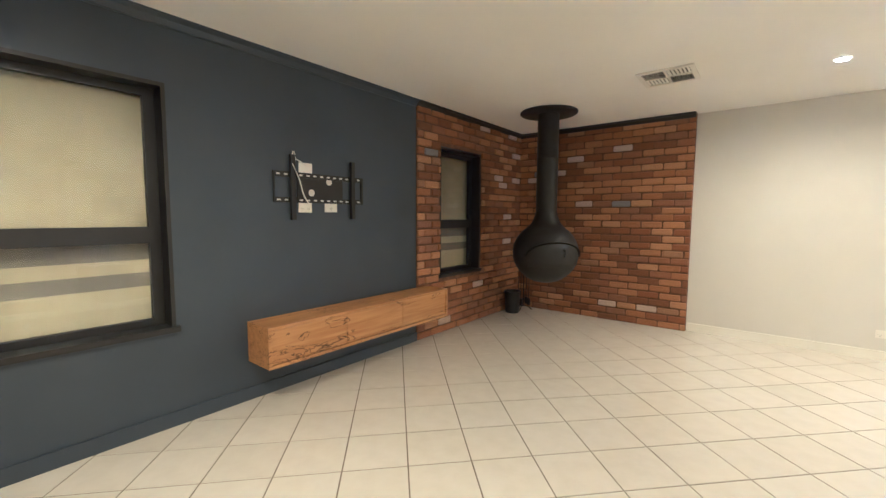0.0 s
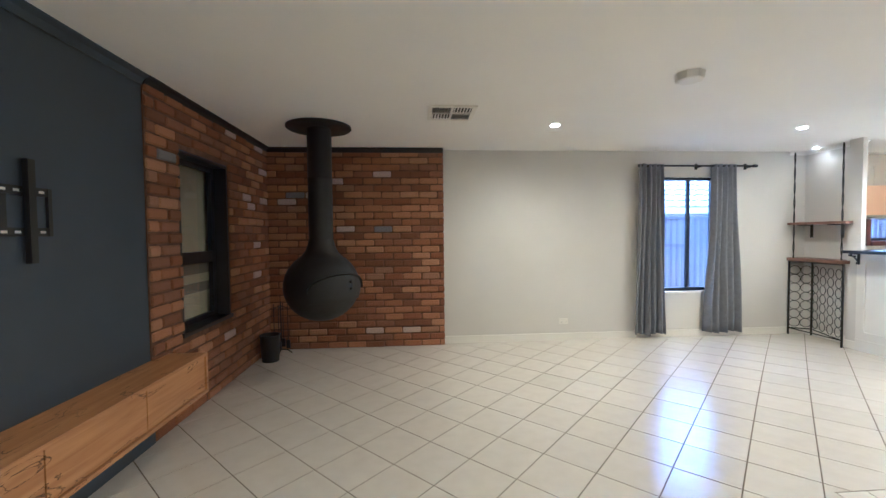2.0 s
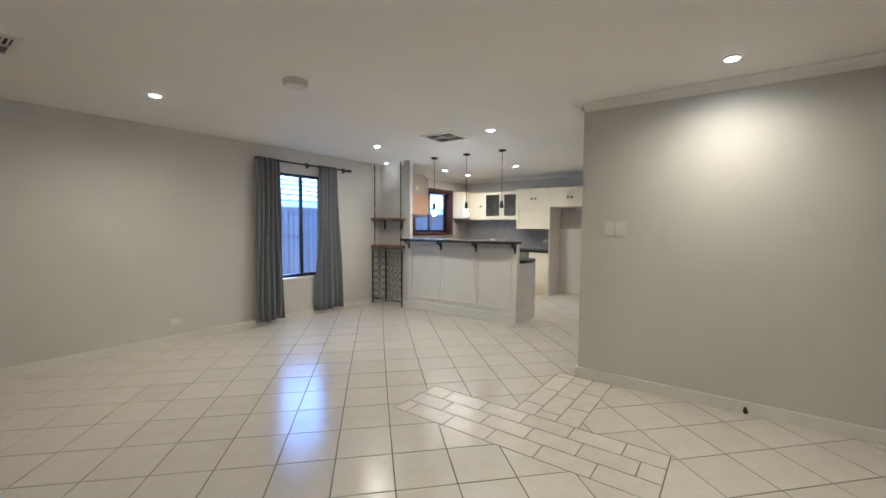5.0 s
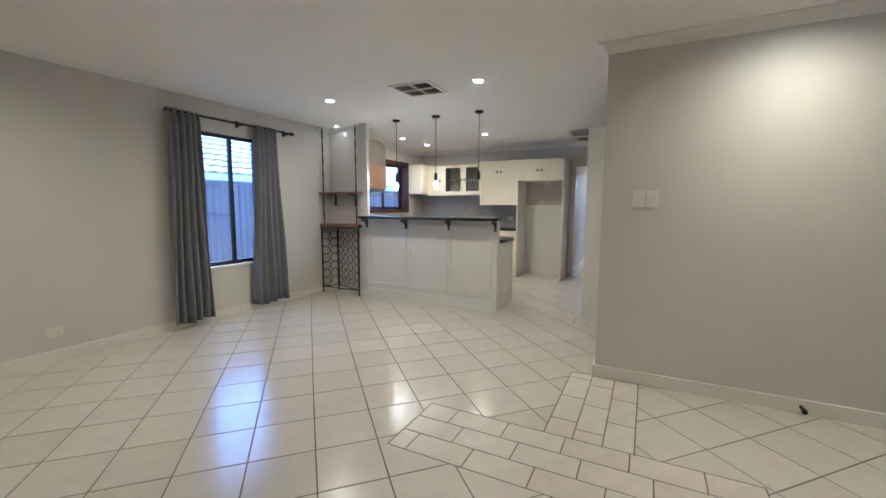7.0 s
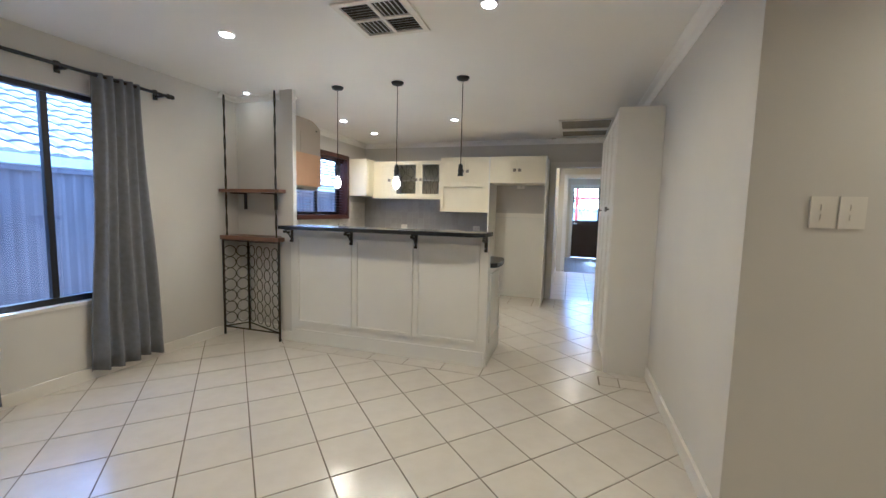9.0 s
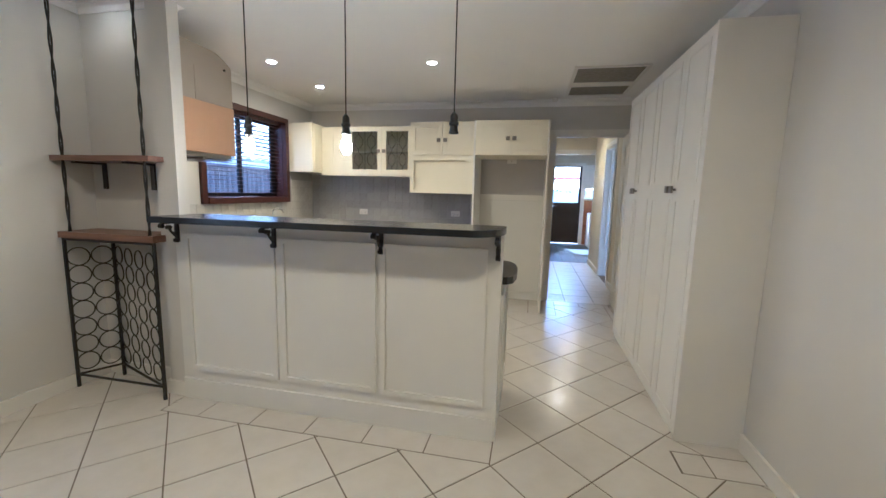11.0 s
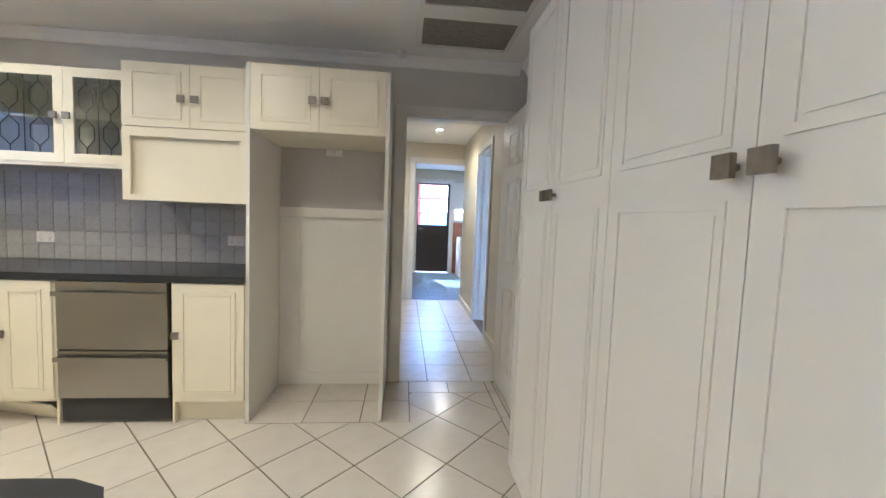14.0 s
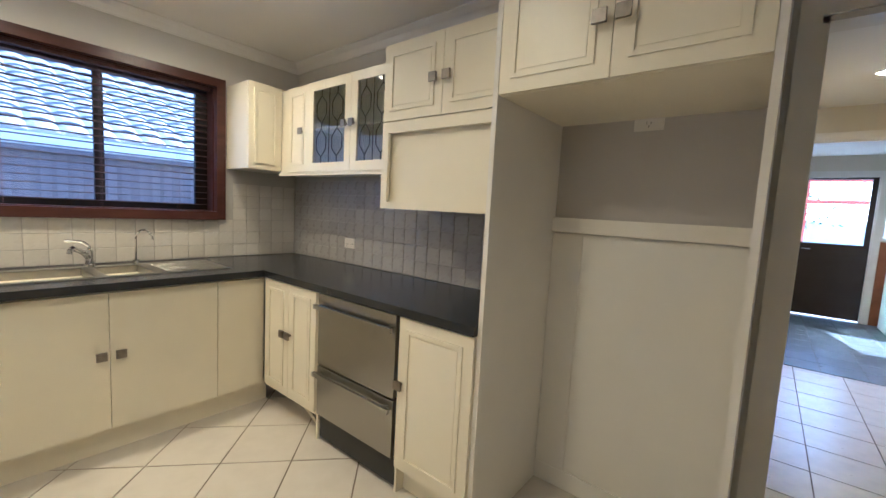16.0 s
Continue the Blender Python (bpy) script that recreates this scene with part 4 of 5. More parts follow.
# base units, east run
b3 = thing("base_cabinet", pose(7.213, 3.742, 0, 0, 0, -90), "cream base cupboard with a single panelled door", "base cabinet", GE)
boxes("body", "cream", [(0.002, 0.420, 0.0, 0.60, 0.14, 0.86), (0.002, 0.014, 0.0, 0.05, 0, 0.14)], b3)
boxes("kickboard", "cream", [(0.014, 0.420, 0.05, 0.065, 0, 0.14)], b3)
d = door(b3, 0.012, 0.418, 0.14, 0.855)
knob(d, 0.04, 0.55)
dwr = thing("dishwasher", pose(7.213, 4.36, 0, 0, 0, -90), "stainless steel double-drawer dishwasher under the counter", "dishwasher", GE)
boxes("body", "dark", [(0.004, 0.604, 0.01, 0.58, 0.02, 0.855)], dwr)
boxes("drawer", "steel", [(0.004, 0.604, -0.015, 0.01, 0.455, 0.852), (0.004, 0.604, -0.015, 0.01, 0.165, 0.445)], dwr, 0.002)
for z in (0.785, 0.405):
    bm = bmesh.new()
    bx(bm, 0.004, 0.604, -0.052, -0.036, z - 0.012, z + 0.012)
    bx(bm, 0.03, 0.05, -0.037, -0.014, z - 0.010, z + 0.010)
    bx(bm, 0.558, 0.578, -0.037, -0.014, z - 0.010, z + 0.010)
    done(bm, "handle", "steel", dwr, 0.003)
boxes("plinth", "filter", [(0.02, 0.59, 0.03, 0.05, 0.0, 0.15)], dwr)
b2 = thing("base_cabinet", pose(7.213, 4.944, 0, 0, 0, -90), "cream corner base cupboard with two panelled doors", "base cabinet", GE)
boxes("body", "cream", [(0.002, 0.580, 0.0, 0.60, 0.14, 0.86), (0.566, 0.580, 0.0, 0.05, 0, 0.14)], b2)
kb = boxes("kickboard", "cream", [(0.0, 0.54, 0.0, 0.014, 0, 0.125)], b2)
kb.matrix_local = pose(0.025, 0.20, 0.002, 32, 0, -15)
for x0, x1, k in ((0.006, 0.285, 0.255), (0.285, 0.566, 0.315)):
    d = door(b2, x0, x1, 0.16, 0.855)
    knob(d, k, 0.55)
# base units, north run
nb = thing("base_cabinet", pose(5.27, 5.0, 0), "plain cream sink cupboards with flush doors", "base cabinet", GN)
boxes("body", "cream", [(0.0, 1.943, 0.0, 0.66, 0.138, 0.86)], nb)
boxes("kickboard", "cream", [(0.0, 1.99, 0.04, 0.055, 0, 0.138)], nb)
for x0, x1 in ((0.12, 0.63), (0.63, 1.15), (1.15, 1.657), (1.657, 1.94)):
    d = door(nb, x0, x1, 0.14, 0.845, "flat")
    if x0 in (0.63, 1.15):
        knob(d, 1.112 if x0 < 1 else 1.19, 0.532)
# worktop with sink
SX0, SX1, SY0, SY1 = 5.98, 7.06, 5.10, 5.54
ct = thing("worktop", pose(0, 0, 0), "charcoal laminate corner worktop with a stainless sink", "worktop")
boxes("slab", "bench", [(7.185, 7.838, 3.322, 4.94, 0.86, 0.90), (5.306, SX0 + 0.02, 4.94, 5.678, 0.86, 0.90), (SX1 - 0.02, 7.838, 4.94, 5.678, 0.86, 0.90), (SX0 + 0.02, SX1 - 0.02, 4.94, SY0 + 0.02, 0.86, 0.90), (SX0 + 0.02, SX1 - 0.02, SY1 - 0.02, 5.678, 0.86, 0.90), (4.902, 5.306, 4.78, 5.678, 0.86, 0.90)], ct)
sk = thing("sink", pose(0, 0, 0), "stainless steel double-bowl sink with drainer", "sink")
bowls = [(6.02, 6.40), (6.45, 6.66)]
rim = [(SX0, SX1, SY0, SY0 + 0.04, 0.9, 0.905), (SX0, SX1, SY1 - 0.06, SY1, 0.9, 0.905), (SX0, bowls[0][0], SY0 + 0.04, SY1 - 0.06, 0.9, 0.905), (bowls[0][1], bowls[1][0], SY0 + 0.04, SY1 - 0.06, 0.9, 0.905), (bowls[1][1], SX1, SY0 + 0.04, SY1 - 0.06, 0.9, 0.904)]
boxes("rim", "steel", rim, sk, 0.001)
rects = []
for a, b in bowls:
    y0, y1 = SY0 + 0.04, SY1 - 0.06
    rects += [(a - 0.002, b + 0.002, y0 - 0.002, y1 + 0.002, 0.74, 0.742), (a - 0.002, a, y0, y1, 0.742, 0.903), (b, b + 0.002, y0, y1, 0.742, 0.903), (a, b, y0 - 0.002, y0, 0.742, 0.903), (a, b, y1, y1 + 0.002, 0.742, 0.903)]
boxes("bowl", "steel", rects, sk)
bm = bmesh.new()
for k in range(7):
    rod(bm, (6.72, 5.17 + 0.045 * k, 0.904), (7.02, 5.17 + 0.045 * k, 0.904), 0.004, 6)
done(bm, "drainer_rib", "steel", sk)
tp = thing("mixer_tap", pose(6.44, 5.50, 0.905), "chrome sink mixer tap", "tap")
bm = bmesh.new()
lathe(bm, [(0.026, 0), (0.026, 0.015), (0.021, 0.02), (0.020, 0.09), (0.016, 0.10)], seg=20)
tube(bm, [(0, 0, 0.05), (-0.04, -0.07, 0.095), (-0.09, -0.14, 0.125), (-0.105, -0.165, 0.118), (-0.108, -0.17, 0.10)], 0.013, 10)
tube(bm, [(0, 0, 0.10), (0.0, 0.0, 0.12), (-0.03, 0.01, 0.145), (-0.10, 0.02, 0.15)], 0.009, 8)
done(bm, "spout", "chrome", tp, smooth=True)
tp = thing("filter_tap", pose(6.66, 5.50, 0.905), "slim chrome gooseneck filter tap", "tap")
bm = bmesh.new()
rod(bm, (0, 0, 0), (0, 0, 0.03), 0.016, 14)
tube(bm, [(0, 0, 0.02), (0, 0, 0.15)] + [(0.03 - 0.03 * math.cos(a), -0.05 + 0.05 * math.cos(a), 0.16 + 0.055 * math.sin(a)) for a in [math.pi * k / 10 for k in range(11)]], 0.006, 8)
done(bm, "spout", "chrome", tp, smooth=True)
outlet(pose(7.838 - 0.008, 4.905, 1.057, 0, 0, -90))
outlet(pose(7.838 - 0.008, 3.62, 1.07, 0, 0, -90))

# ---- range hood ----
hd = thing("range_hood", pose(4.90, 5.27, 1.585), "apricot board range hood with a grey-beige upper canopy", "range hood")
boxes("canopy", "hood", [(0.004, 0.565, -0.30, 0.30, 0.0, 0.355)], hd, 0.004)
bm = bmesh.new()
prof = [(0.004, 0.356), (0.56, 0.356), (0.56, 0.655)] + [(0.56 - 0.20 * k / 6, 0.655 + 0.075 * math.sin(math.pi / 2 * k / 6)) for k in range(1, 7)] + [(0.004, 0.73)]
lo = [bm.verts.new((x, -0.296, z)) for x, z in prof]
hi = [bm.verts.new((x, 0.296, z)) for x, z in prof]
bm.faces.new(lo)
bm.faces.new(hi[::-1])
for i in range(len(prof)):
    j = (i + 1) % len(prof)
    bm.faces.new((lo[i], hi[i], hi[j], lo[j]))
done(bm, "upper_canopy", "canopy", hd, 0.003)
boxes("cover_panel", "canopy", [(0.20, 0.545, -0.300, -0.2965, 0.36, 0.585)], hd, 0.001)
bm = bmesh.new()
rod(bm, (0.485, -0.302, 0.625), (0.485, -0.296, 0.625), 0.009, 12)
done(bm, "screw_hole", "dark", hd)
boxes("extractor", "steel", [(0.02, 0.54, -0.28, 0.28, -0.028, -0.001), (0.30, 0.60, -0.24, 0.24, -0.040, -0.028)], hd, 0.004)

# ---- pantry ----
pn = thing("pantry_cupboard", pose(6.69, 1.80, 0, 0, 0, 180), "tall white panelled pantry cupboard with four doors", "pantry")
boxes("body", "pantry", [(0.0, 1.732, 0.002, 0.318, 0.0, 2.205), (0.0, 1.732, -0.004, 0.002, 0.0, 0.035)], pn)
boxes("end_panel", "pantry", [(1.732, 1.75, -0.02, 0.318, 0.0, 2.205)], pn, 0.002)
for x0, x1, k in ((0.0, 0.42, 0.385), (0.42, 0.86, 0.455), (0.86, 1.335, 1.302), (1.335, 1.732, 1.378)):
    d = door(pn, x0, x1, 0.04, 2.20, "panel", "pantry", splits=((0.04, 1.385), (1.38, 2.20)))
    knob(d, k, 1.392)

# ---- open door and back rooms ----
dr = thing("door", pose(7.80, 1.635, 0.008, 0, 0, 180), "white six-panel door standing open against the passage wall", "door", kind="structure")
bm = bmesh.new()
bx(bm, 0.0, 0.80, 0.0, 0.035, 0, 2.04)
for x0, x1 in ((0.11, 0.365), (0.435, 0.69)):
    for z0, z1 in ((0.20, 0.80), (0.98, 1.58), (1.68, 1.92)):
        for a, b, c, d in ((x0, x1, z0, z0 + 0.018), (x0, x1, z1 - 0.018, z1), (x0, x0 + 0.018, z0, z1), (x1 - 0.018, x1, z0, z1)):
            bx(bm, a, b, -0.006, 0, c, d)
        bx(bm, x0 + 0.05, x1 - 0.05, -0.005, 0, z0 + 0.05, z1 - 0.05)
done(bm, "leaf", "trim", dr, 0.003)
bm = bmesh.new()
for s in (-1,):
    rod(bm, (0.735, 0, 1.05), (0.735, -0.008, 1.05), 0.03, 20)
    rod(bm, (0.735, -0.008, 1.05), (0.735, -0.04, 1.05), 0.011, 12)
    rod(bm, (0.735, -0.038, 1.05), (0.735, -0.066, 1.05), 0.026, 20, 0.022)
bx(bm, 0.798, 0.802, 0.006, 0.030, 0.99, 1.11)
done(bm, "knob", "pewter", dr, 0.002)
hd2 = thing("door", pose(9.82, 1.40, 0.008, 0, 0, -105), "white flush door ajar into a side room", "door", kind="structure")
boxes("leaf", "trim", [(0, 0.74, -0.035, 0, 0, 2.08)], hd2, 0.003)
bd = thing("door", pose(14.44, 1.71, 0), "dark brown back door with a glazed upper half", "door", kind="structure")
boxes("leaf", "brown", [(0, 0.045, -0.405, 0.405, 0.02, 1.15), (0, 0.045, -0.405, -0.33, 1.15, 2.16), (0, 0.045, 0.37, 0.405, 1.15, 2.16), (0, 0.045, -0.33, 0.37, 2.12, 2.16)], bd, 0.003)
boxes("pane", "glass", [(0.02, 0.025, -0.335, 0.375, 1.145, 2.125)], bd)
bm = bmesh.new()
rod(bm, (0, 0.34, 1.05), (-0.05, 0.34, 1.05), 0.010, 10)
rod(bm, (-0.05, 0.34, 1.05), (-0.05, 0.25, 1.05), 0.008, 10)
done(bm, "handle", "chrome", bd, smooth=True)
wn2 = thing("window", pose(14.4, 0.97, 1.28), "white framed window with a cream roller blind", "window", kind="structure")
boxes("frame", "trim", [(-0.015, 0.1, -0.27, -0.23, -0.02, 0.90), (-0.015, 0.1, 0.23, 0.27, -0.02, 0.90), (-0.015, 0.1, -0.23, 0.23, 0.86, 0.90), (-0.03, 0.1, -0.27, 0.27, -0.04, 0.0)], wn2, 0.003)
boxes("blind", "trim", [(0.03, 0.033, -0.23, 0.23, 0.26, 0.86)], wn2)
boxes("pane", "glass", [(0.07, 0.075, -0.23, 0.23, 0.0, 0.86)], wn2)
boxes("dado", "orange", [(14.385, 14.399, -0.6, 1.22, 0.0, 1.22)]).name = "wall_lining"
structure(bpy.data.objects["wall_lining"], "orange stained timber board lining under the window")
ws = thing("washing_machine", pose(13.85, 0.86, 0), "white enamel laundry appliance by the back wall", "appliance")
boxes("body", "white", [(-0.3, 0.3, -0.3, 0.3, 0.02, 0.88)], ws, 0.012)
boxes("lid", "white", [(-0.29, 0.29, -0.29, 0.29, 0.881, 0.90)], ws, 0.006)

for o in scene.objects:
    if o.name.startswith("pane"):
        o.visible_shadow = False

# ---- outdoors ----
structure(boxes("ground", "ground", [(-400, 400, -400, 400, -0.35, -0.15)]), "paved yard around the house")
fence = thing("fence", pose(3.2, 7.15, -0.15), "grey-mauve corrugated steel boundary fence", "fence", kind="structure")
bm = bmesh.new()
n, prev = 420, None
for k in range(n + 1):
    x = -6 + 14 * k / n
    y = 0.005 * math.sin(k * 1.9) + 0.003 * math.sin(k * 0.63)
    cur = (bm.verts.new((x, y, 0)), bm.verts.new((x, y, 1.80)))
    if prev:
        bm.faces.new((prev[0], cur[0], cur[1], prev[1]))
    prev = cur
sheet = done(bm, "sheet", "fence", fence)
sheet.modifiers.new("gauge", "SOLIDIFY").thickness = 0.004
boxes("rail", "fence", [(-6, 8, -0.03, 0.03, 1.78, 1.83)], fence, 0.004)
nh = thing("neighbour_house", pose(3.5, 9.0, -0.15), "neighbouring house with a concrete tile roof", "house", kind="structure")
boxes("wall", "wall", [(-10, 10, 0.0, 0.2, 0, 2.15)], nh)
bm = bmesh.new()
rows, colsn = 14, 84
for r in range(rows):
    y0, z0 = -0.55 + 0.29 * r, 2.05 + 0.145 * r
    for c in range(colsn):
        x = -10.5 + 0.25 * c
        pts = [(x + 0.25 * k / 4, 0.035 * math.sin(math.pi * k / 4)) for k in range(5)]
        lo = [bm.verts.new((px_, y0, z0 + h + 0.03)) for px_, h in pts]
        hi = [bm.verts.new((px_, y0 + 0.31, z0 + h + 0.155)) for px_, h in pts]
        lip = [bm.verts.new((px_, y0, z0 + h * 0.4 - 0.005)) for px_, h in pts]
        for k in range(4):
            bm.faces.new((lo[k], lo[k + 1], hi[k + 1], hi[k]))
            bm.faces.new((lip[k], lip[k + 1], lo[k + 1], lo[k]))
tagged(done(bm, "roof_tile", "roof", nh), kind="stuff")
boxes("gutter", "trim", [(-10.5, 10.5, -0.66, -0.55, 1.93, 2.05)], nh, 0.01)
tr = thing("pergola_frame", pose(17.5, 1.8, -0.15), "red painted timber pergola in the back yard", "pergola")
bm = bmesh.new()
for x, y in ((0, -1.6), (0, 0.15), (0, 2.2)):
    bx(bm, x - 0.05, x + 0.05, y - 0.05, y + 0.05, 0, 2.5)
bx(bm, -0.04, 0.04, -2.2, 3.0, 2.5, 2.65)
bx(bm, -0.03, 0.03, -2.2, 3.0, 2.05, 2.13)
done(bm, "post", "red", tr, 0.006)


def bush(x, y, h, r, seed):
    """A shrub with a branching stem and a ragged crown of small leaves."""
    rnd = random.Random(seed)
    e = thing("shrub", pose(x, y, -0.15), "leafy green shrub in the back yard", "shrub", "shrubs in the yard")
    bm = bmesh.new()
    rod(bm, (0, 0, 0), (0.05, 0, h * 0.5), 0.06, 8, 0.035)
    tips = []
    for k in range(9):
        a = k * 2.4
        p = (0.7 * r * math.cos(a), 0.7 * r * math.sin(a), h * rnd.uniform(0.55, 0.95))
        rod(bm, (0.04, 0, h * rnd.uniform(0.3, 0.5)), p, 0.028, 6, 0.008)
        tips.append(Vector(p))
    done(bm, "stem", "bark", e)
    bm = bmesh.new()
    for k in range(1500):
        c = tips[k % 9] + Vector((rnd.gauss(0, r * 0.32), rnd.gauss(0, r * 0.32), rnd.gauss(0, h * 0.10)))
        u = Vector((rnd.uniform(-1, 1), rnd.uniform(-1, 1), rnd.uniform(-1, 1))).normalized() * 0.07
        v = u.orthogonal().normalized() * 0.035
        w = u.cross(v).normalized() * 0.008
        q = [bm.verts.new(c - u), bm.verts.new(c + v + w), bm.verts.new(c + u), bm.verts.new(c - v + w)]
        bm.faces.new(q)
    tagged(done(bm, "leaf", "leaf", e), kind="stuff")


bush(20.5, 2.9, 2.8, 1.1, 1)
bush(22.0, 4.4, 3.2, 1.3, 3)
far_f = thing("fence", pose(24, 1.5, -0.15), "pale boundary fence at the end of the yard", "fence", kind="structure")
boxes("sheet", "trim", [(0, 0.06, -12, 12, 0, 1.8)], far_f)

# ---- floor pieces ----
floor = structure(boxes("floor", "grout", [(-2.48, 11.1, -2.8, 5.86, -0.12, -0.003)]), "off-white ceramic tile floor with brown grout laid diagonally")
D, GAP = 0.245, 0.0035
# straight-laid strips that interrupt the diagonal field: x0, x1, y0, y1
STRIPS = [(1.755, 2.272, 0.61, 2.395), (2.272, 3.232, 1.17, 1.65), (4.49, 4.675, 2.80, 4.78), (7.20, 7.84, 2.32, 3.32), (7.633, 7.84, 1.66, 2.32), (6.90, 7.66, 1.66, 1.72), (4.652, 4.83, 1.498, 1.868)]
AREAS = [(-2.263, 3.25, -2.6, 5.58), (3.25, 7.84, 1.48, 5.68)]


def clip(poly, i, v, keep_low):
    out = []
    for a, b in zip(poly, poly[1:] + poly[:1]):
        ia, ib = (a[i] <= v) == keep_low, (b[i] <= v) == keep_low
        if ia:
            out.append(a)
        if ia != ib:
            t = (v - a[i]) / (b[i] - a[i])
            out.append((a[0] + t * (b[0] - a[0]), a[1] + t * (b[1] - a[1])))
    return out


def area(poly):
    return abs(sum(a[0] * b[1] - b[0] * a[1] for a, b in zip(poly, poly[1:] + poly[:1]))) / 2 if len(poly) > 2 else 0


def minus(polys, r):
    x0, x1, y0, y1 = r
    out = []
    for p in polys:
        for i, v, low in ((0, x0, True), (0, x1, False), (1, y0, True), (1, y1, False)):
            if not p:
                break
            out.append(clip(p, i, v, low))
            p = clip(p, i, v, not low)
    return [p for p in out if area(p) > 1e-5]


def tile_mesh(polys, material):
    bm = bmesh.new()
    for p in polys:
        prism(bm, p, -0.006, 0.0)
    bmesh.ops.recalc_face_normals(bm, faces=bm.faces)
    me = bpy.data.meshes.new("tile")
    bm.to_mesh(me)
    bm.free()
    me.materials.append(M[material])
    return me


def inside(x, y):
    return any(a < x < b and c < y < d for a, b, c, d in AREAS)


def node(m, n):
    """A joint crossing of the diagonal field, whose courses widen a little towards the kitchen."""
    return (4.2269 + 0.24933 * m - 0.00024 * n + 0.00036 * m * m, 3.0264 + 0.00668 * m + 0.23956 * n - 0.00005 * m * m)


def diamond(m, n):
    """A whole tile's outline about its own centre."""
    cx, cy = node(m, n)
    k = 1 - GAP * 1.414 / D
    return [((x - cx) * k, (y - cy) * k) for x, y in (node(m + 1, n), node(m, n + 1), node(m - 1, n), node(m, n - 1))]


def whole_tile(outline):
    bm = bmesh.new()
    b0, t0, t1 = [[bm.verts.new((x * s, y * s, z)) for x, y in outline] for s, z in ((1, -0.006), (1, -0.0012), (0.992, 0.0))]
    bm.faces.new(t1)
    for i in range(4):
        j = (i + 1) % 4
        bm.faces.new((b0[i], b0[j], t0[j], t0[i]))
        bm.faces.new((t0[i], t0[j], t1[j], t1[i]))
    me = bpy.data.meshes.new("tile")
    bm.to_mesh(me)
    bm.free()
    me.materials.append(M["tile"])
    return me


whole = {m: whole_tile(diamond(m, 0)) for m in range(-33, 20)}
pieces = []
for m in range(-33, 20):
    for n in range(-28, 18):
        if (m + n) % 2 == 0:
            continue
        cx, cy = node(m, n)
        dia = [(cx + x, cy + y) for x, y in diamond(m, n)]
        parts = []
        for a in AREAS:
            q = dia
            for i, v, low in ((0, a[0], False), (0, a[1], True), (1, a[2], False), (1, a[3], True)):
                q = clip(q, i, v, low) if q else q
            if area(q) > 1e-4:
                parts.append(q)
        if not parts:
            continue
        for s in STRIPS:
            parts = minus(parts, (s[0] - GAP, s[1] + GAP, s[2] - GAP, s[3] + GAP))
        left = sum(map(area, parts))
        if left < 4e-4:
            continue
        full = left > area(dia) * 0.999
        near = min(abs(cy - 0.4) + max(0, abs(cx - 1.0) - 3), abs(cy - 2.6) * 0.9 if 0.5 < cx < 7.7 else 9)
        pieces.append((near, m, cx, cy, dia, None if full else parts))
pieces.sort(key=lambda p: p[0])
for near, m, cx, cy, dia, parts in pieces[:300]:
    o = new("tile", whole[m] if parts is None else tile_mesh([[(x - cx, y - cy) for x, y in p] for p in parts], "tile"))
    o.parent, o.location = floor, (cx, cy, random.uniform(-0.0004, 0.0))
rest = []
for near, m, cx, cy, dia, parts in pieces[300:]:
    rest += parts or [dia]
o = tagged(new("tile", tile_mesh(rest, "tile")), kind="stuff")
o.parent = floor


def lay(x0, x1, y0, y1, material="patch"):
    me = tile_mesh([[(x0 + GAP - x0, GAP), (x1 - x0 - GAP, GAP), (x1 - x0 - GAP, y1 - y0 - GAP), (GAP, y1 - y0 - GAP)]], material)
    o = new("tile", me)
    o.parent, o.location = floor, (x0, y0, -0.0003)


# removed-wall strips
for c, off in ((0, 0.0), (1, 0.20), (2, 0.09)):
    x0 = 1.755 + 0.1723 * c
    y = 0.61 - off
    while y < 2.39:
        a, b = max(0.61, y), min(2.395, y + 0.335)
        if b - a > 0.02:
            lay(x0, x0 + 0.1723, a, b)
        y += 0.335
for c, off in ((0, 0.05), (1, 0.22), (2, 0.14)):
    y0 = 1.17 + 0.16 * c
    x = 2.272 - off
    while x < 3.23:
        a, b = max(2.272, x), min(3.232, x + 0.335)
        if b - a > 0.02:
            lay(a, b, y0, y0 + 0.16)
        x += 0.335
y = 2.80
while y < 4.76:
    lay(4.49, 4.675, y, min(4.78, y + 0.345), "tile")
    y += 0.345
for x0, x1 in ((7.20, 7.50), (7.50, 7.84)):
    for y0, y1 in ((2.32, 2.50), (2.50, 2.632), (2.632, 2.985), (2.985, 3.32)):
        lay(x0, x1, y0, y1, "tile")
for y0, y1 in ((1.66, 1.72), (1.72, 2.02), (2.02, 2.32)):
    lay(7.633, 7.84, y0, y1, "tile")
for x0, x1 in ((6.90, 7.25), (7.25, 7.60), (7.60, 7.66)):
    lay(x0, x1, 1.66, 1.72, "tile")
lay(4.652, 4.83, 1.498, 1.715, "tile")
lay(4.652, 4.83, 1.715, 1.864, "tile")
x = 7.84
while x < 11.1:
    for y0, y1 in ((1.47, 1.815), (1.815, 2.17), (2.17, 2.44)):
        lay(x, min(11.1, x + 0.355), y0, y1)
    x += 0.355
far_floor = structure(boxes("floor_far", "grout", [(11.1, 14.56, -0.7, 3.3, -0.12, -0.004)]), "dark green-grey tile floor of the back room")
me = None
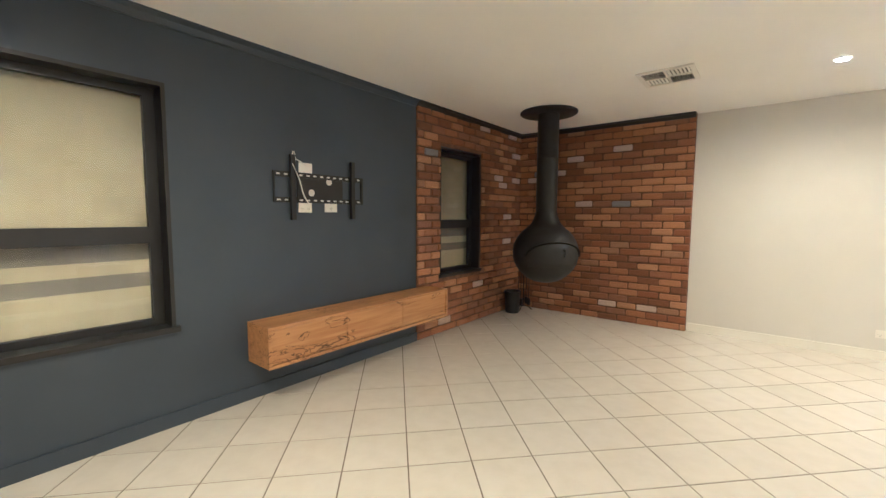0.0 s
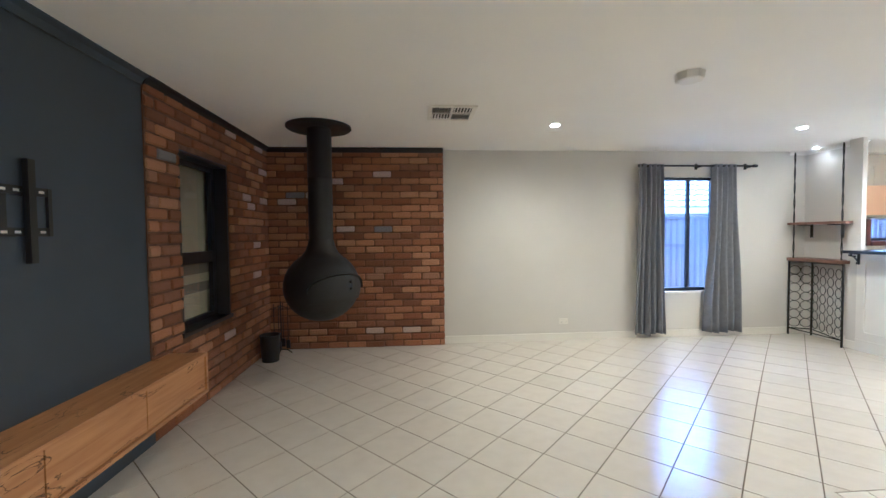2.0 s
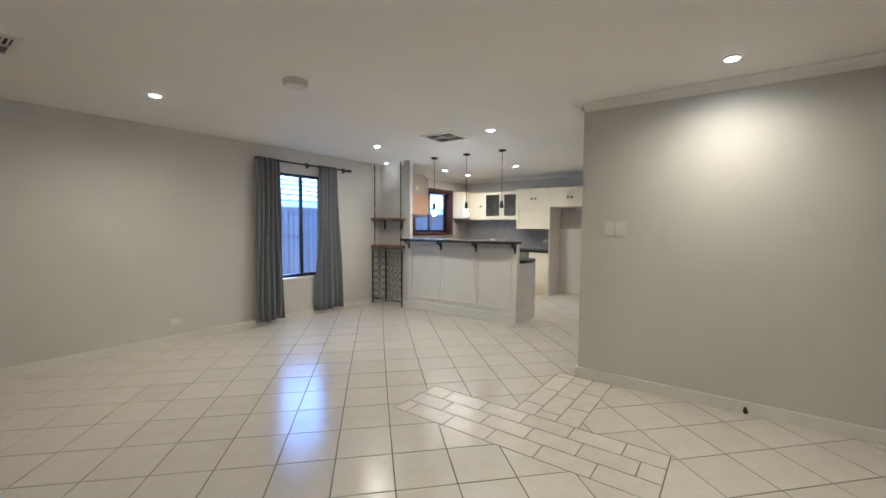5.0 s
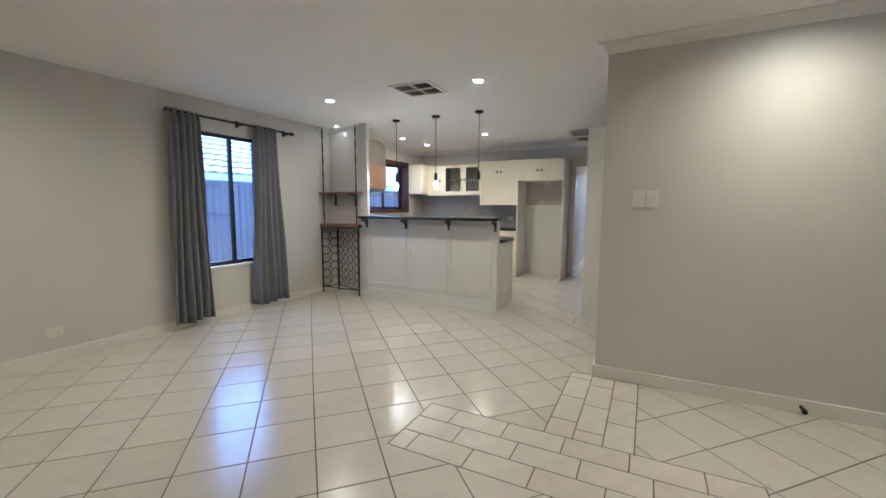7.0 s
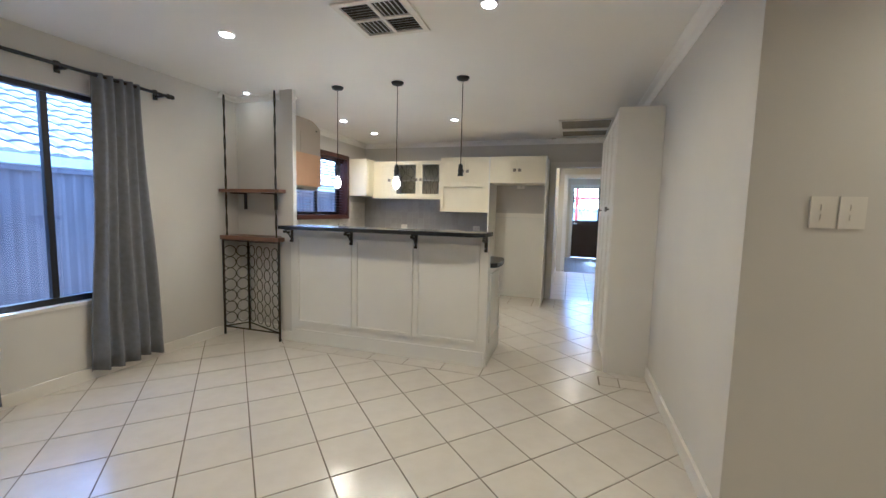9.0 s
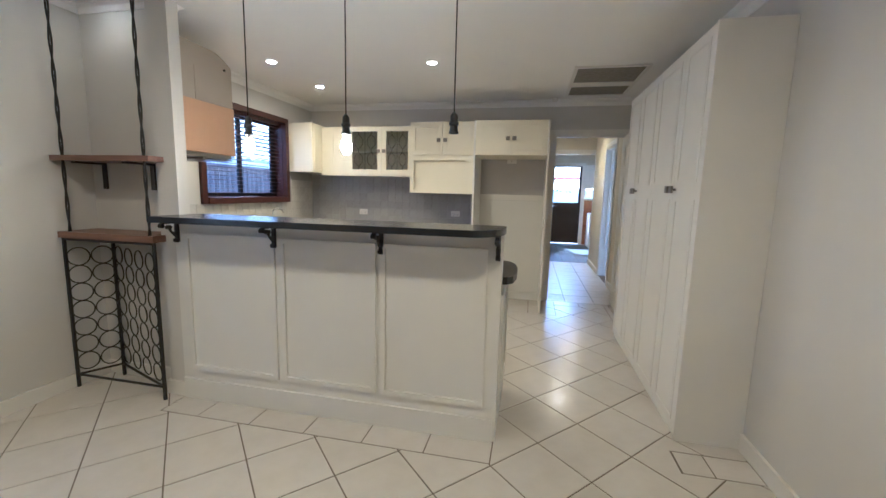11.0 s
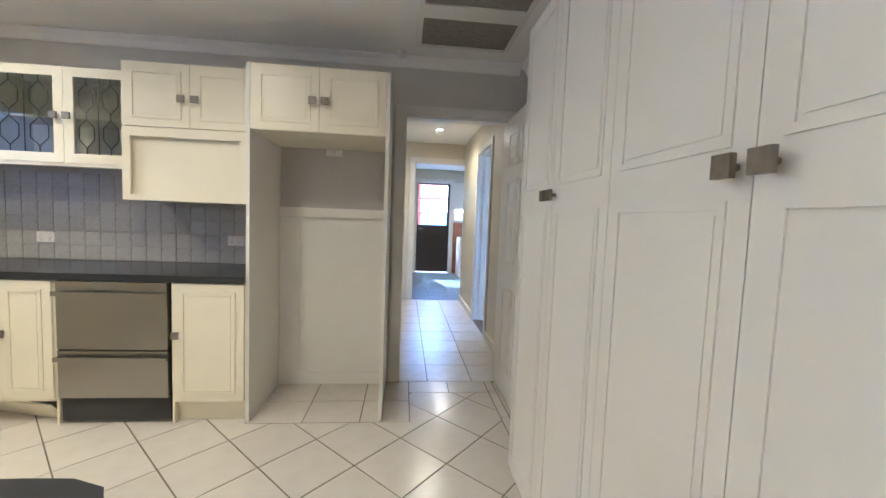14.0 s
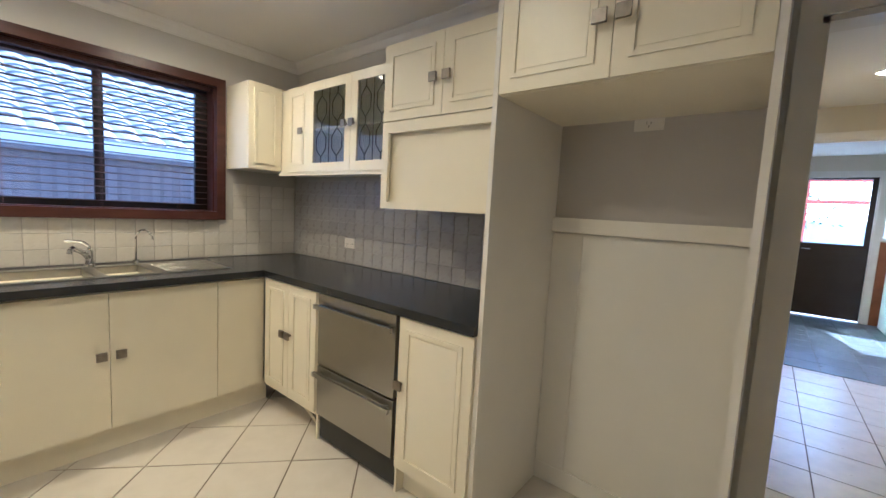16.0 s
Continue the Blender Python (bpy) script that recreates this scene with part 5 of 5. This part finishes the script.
for i in range(10):
    for j in range(12):
        bmx = me or tile_mesh([[(0.003, 0.003), (0.327, 0.003), (0.327, 0.327), (0.003, 0.327)]], "slate")
        me = bmx
        o = new("tile", me)
        o.parent, o.location = far_floor, (11.12 + 0.33 * i, -0.68 + 0.33 * j, 0)
structure(boxes("floor_side", "ground", [(8.0, 11.1, -0.1, 1.36, -0.1, -0.002)]), "dull carpet of the side room")

# ---- brick facing ----
variants = []
for k in range(8):
    rnd = random.Random(40 + k)
    bm = bmesh.new()
    bx(bm, 0, 1, 0, 0.022, 0, 1)
    for v in bm.verts:
        v.co.x += rnd.uniform(-0.022, 0.012)
        v.co.z += rnd.uniform(-0.06, 0.06)
    bmesh.ops.scale(bm, vec=(0.222, 1, 0.073), verts=bm.verts)
    bmesh.ops.bevel(bm, geom=[e for e in bm.edges], offset=rnd.uniform(0.009, 0.014), segments=1, affect="EDGES", clamp_overlap=True)
    bmesh.ops.scale(bm, vec=(1 / 0.222, 1, 1 / 0.073), verts=bm.verts)
    bmesh.ops.recalc_face_normals(bm, faces=bm.faces)
    me = bpy.data.meshes.new("brick")
    bm.to_mesh(me)
    bm.free()
    me.materials.append(M["brick"])
    variants.append(me)


def brickwork(parent, place, length, top, hole=None, seed=1):
    """Running bond along 0..length; place(a, z) gives the pose at a brick's lower left, its face on -y."""
    rnd = random.Random(seed)
    z, row = 0.004, 0
    while z < top - 0.02:
        hgt = min(0.071 + rnd.uniform(-0.002, 0.002), top - z)
        a = -0.116 * (row % 2) + rnd.uniform(-0.012, 0.012)
        while a < length:
            spans = [(max(0.0, a + rnd.uniform(-0.006, 0.004)), min(length, a + 0.221))]
            if hole and z + hgt > hole[2] and z < hole[3]:
                s, e2 = spans[0]
                spans = [(s, min(e2, hole[0])), (max(s, hole[1]), e2)]
            for s, e2 in spans:
                if e2 - s > 0.025:
                    o = new("brick", rnd.choice(variants))
                    o.parent = parent
                    o.matrix_local = place(s, z + rnd.uniform(-0.003, 0.003), rnd.uniform(-0.009, 0.003)) @ Matrix.Diagonal((e2 - s, 1, hgt, 1))
            a += 0.232
        z += 0.0845
        row += 1


brick_north = structure(boxes("wall_brick_north", "mortar", [(-2.263, -0.105, 5.505, 5.58, 0, H)]), "old red brick facing with a few pale bricks")
brickwork(brick_north, lambda a, z, j: pose(-2.245 + a, 5.490 + j, z), 2.145, 2.425, seed=5)
brick_west = structure(boxes("wall_brick_west", "mortar", [(-2.263, -2.255, 3.275, 3.652, 0, H), (-2.263, -2.255, 4.473, 5.505, 0, H), (-2.263, -2.255, 3.652, 4.473, 0, 0.62), (-2.263, -2.255, 3.652, 4.473, 2.075, H)]), "old red brick facing round a black window")
brickwork(brick_west, lambda a, z, j: pose(-2.241 - j, 3.278 + a, z, 0, 0, 90), 2.225, 2.425, hole=(0.375, 1.195, 0.62, 2.075), seed=9)

# ---- splashback ----
sb = structure(boxes("splashback", "joint", [(7.832, 7.839, 3.34, 5.676, 0.90, 1.55)]), "grey glazed splashback tiles")
sbn = structure(boxes("splashback_north", "joint", [(4.944, 7.83, 5.673, 5.679, 0.90, 1.18), (7.255, 7.83, 5.673, 5.679, 1.18, 1.56)]), "beige glazed splashback tiles")
bm = bmesh.new()
bx(bm, 0.0015, 0.1005, -0.005, 0.0, 0.0015, 0.1005)
bmesh.ops.bevel(bm, geom=[e for e in bm.edges if all(v.co.y < -0.004 for v in e.verts)], offset=0.0015, segments=1, affect="EDGES")
st = bpy.data.meshes.new("tile")
bm.to_mesh(st)
st2 = st.copy()
bm.free()
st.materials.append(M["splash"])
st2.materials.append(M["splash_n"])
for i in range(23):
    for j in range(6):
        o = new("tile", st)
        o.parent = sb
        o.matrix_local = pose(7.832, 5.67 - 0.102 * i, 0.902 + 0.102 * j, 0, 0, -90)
for i in range(28):
    for j in range(6):
        x = 7.72 - 0.102 * i
        if j > 2 and x < 7.255:
            continue
        o = new("tile", st2)
        o.parent = sbn
        o.matrix_local = pose(x, 5.673, 0.902 + 0.0925 * j) @ Matrix.Diagonal((1, 1, 0.907, 1))
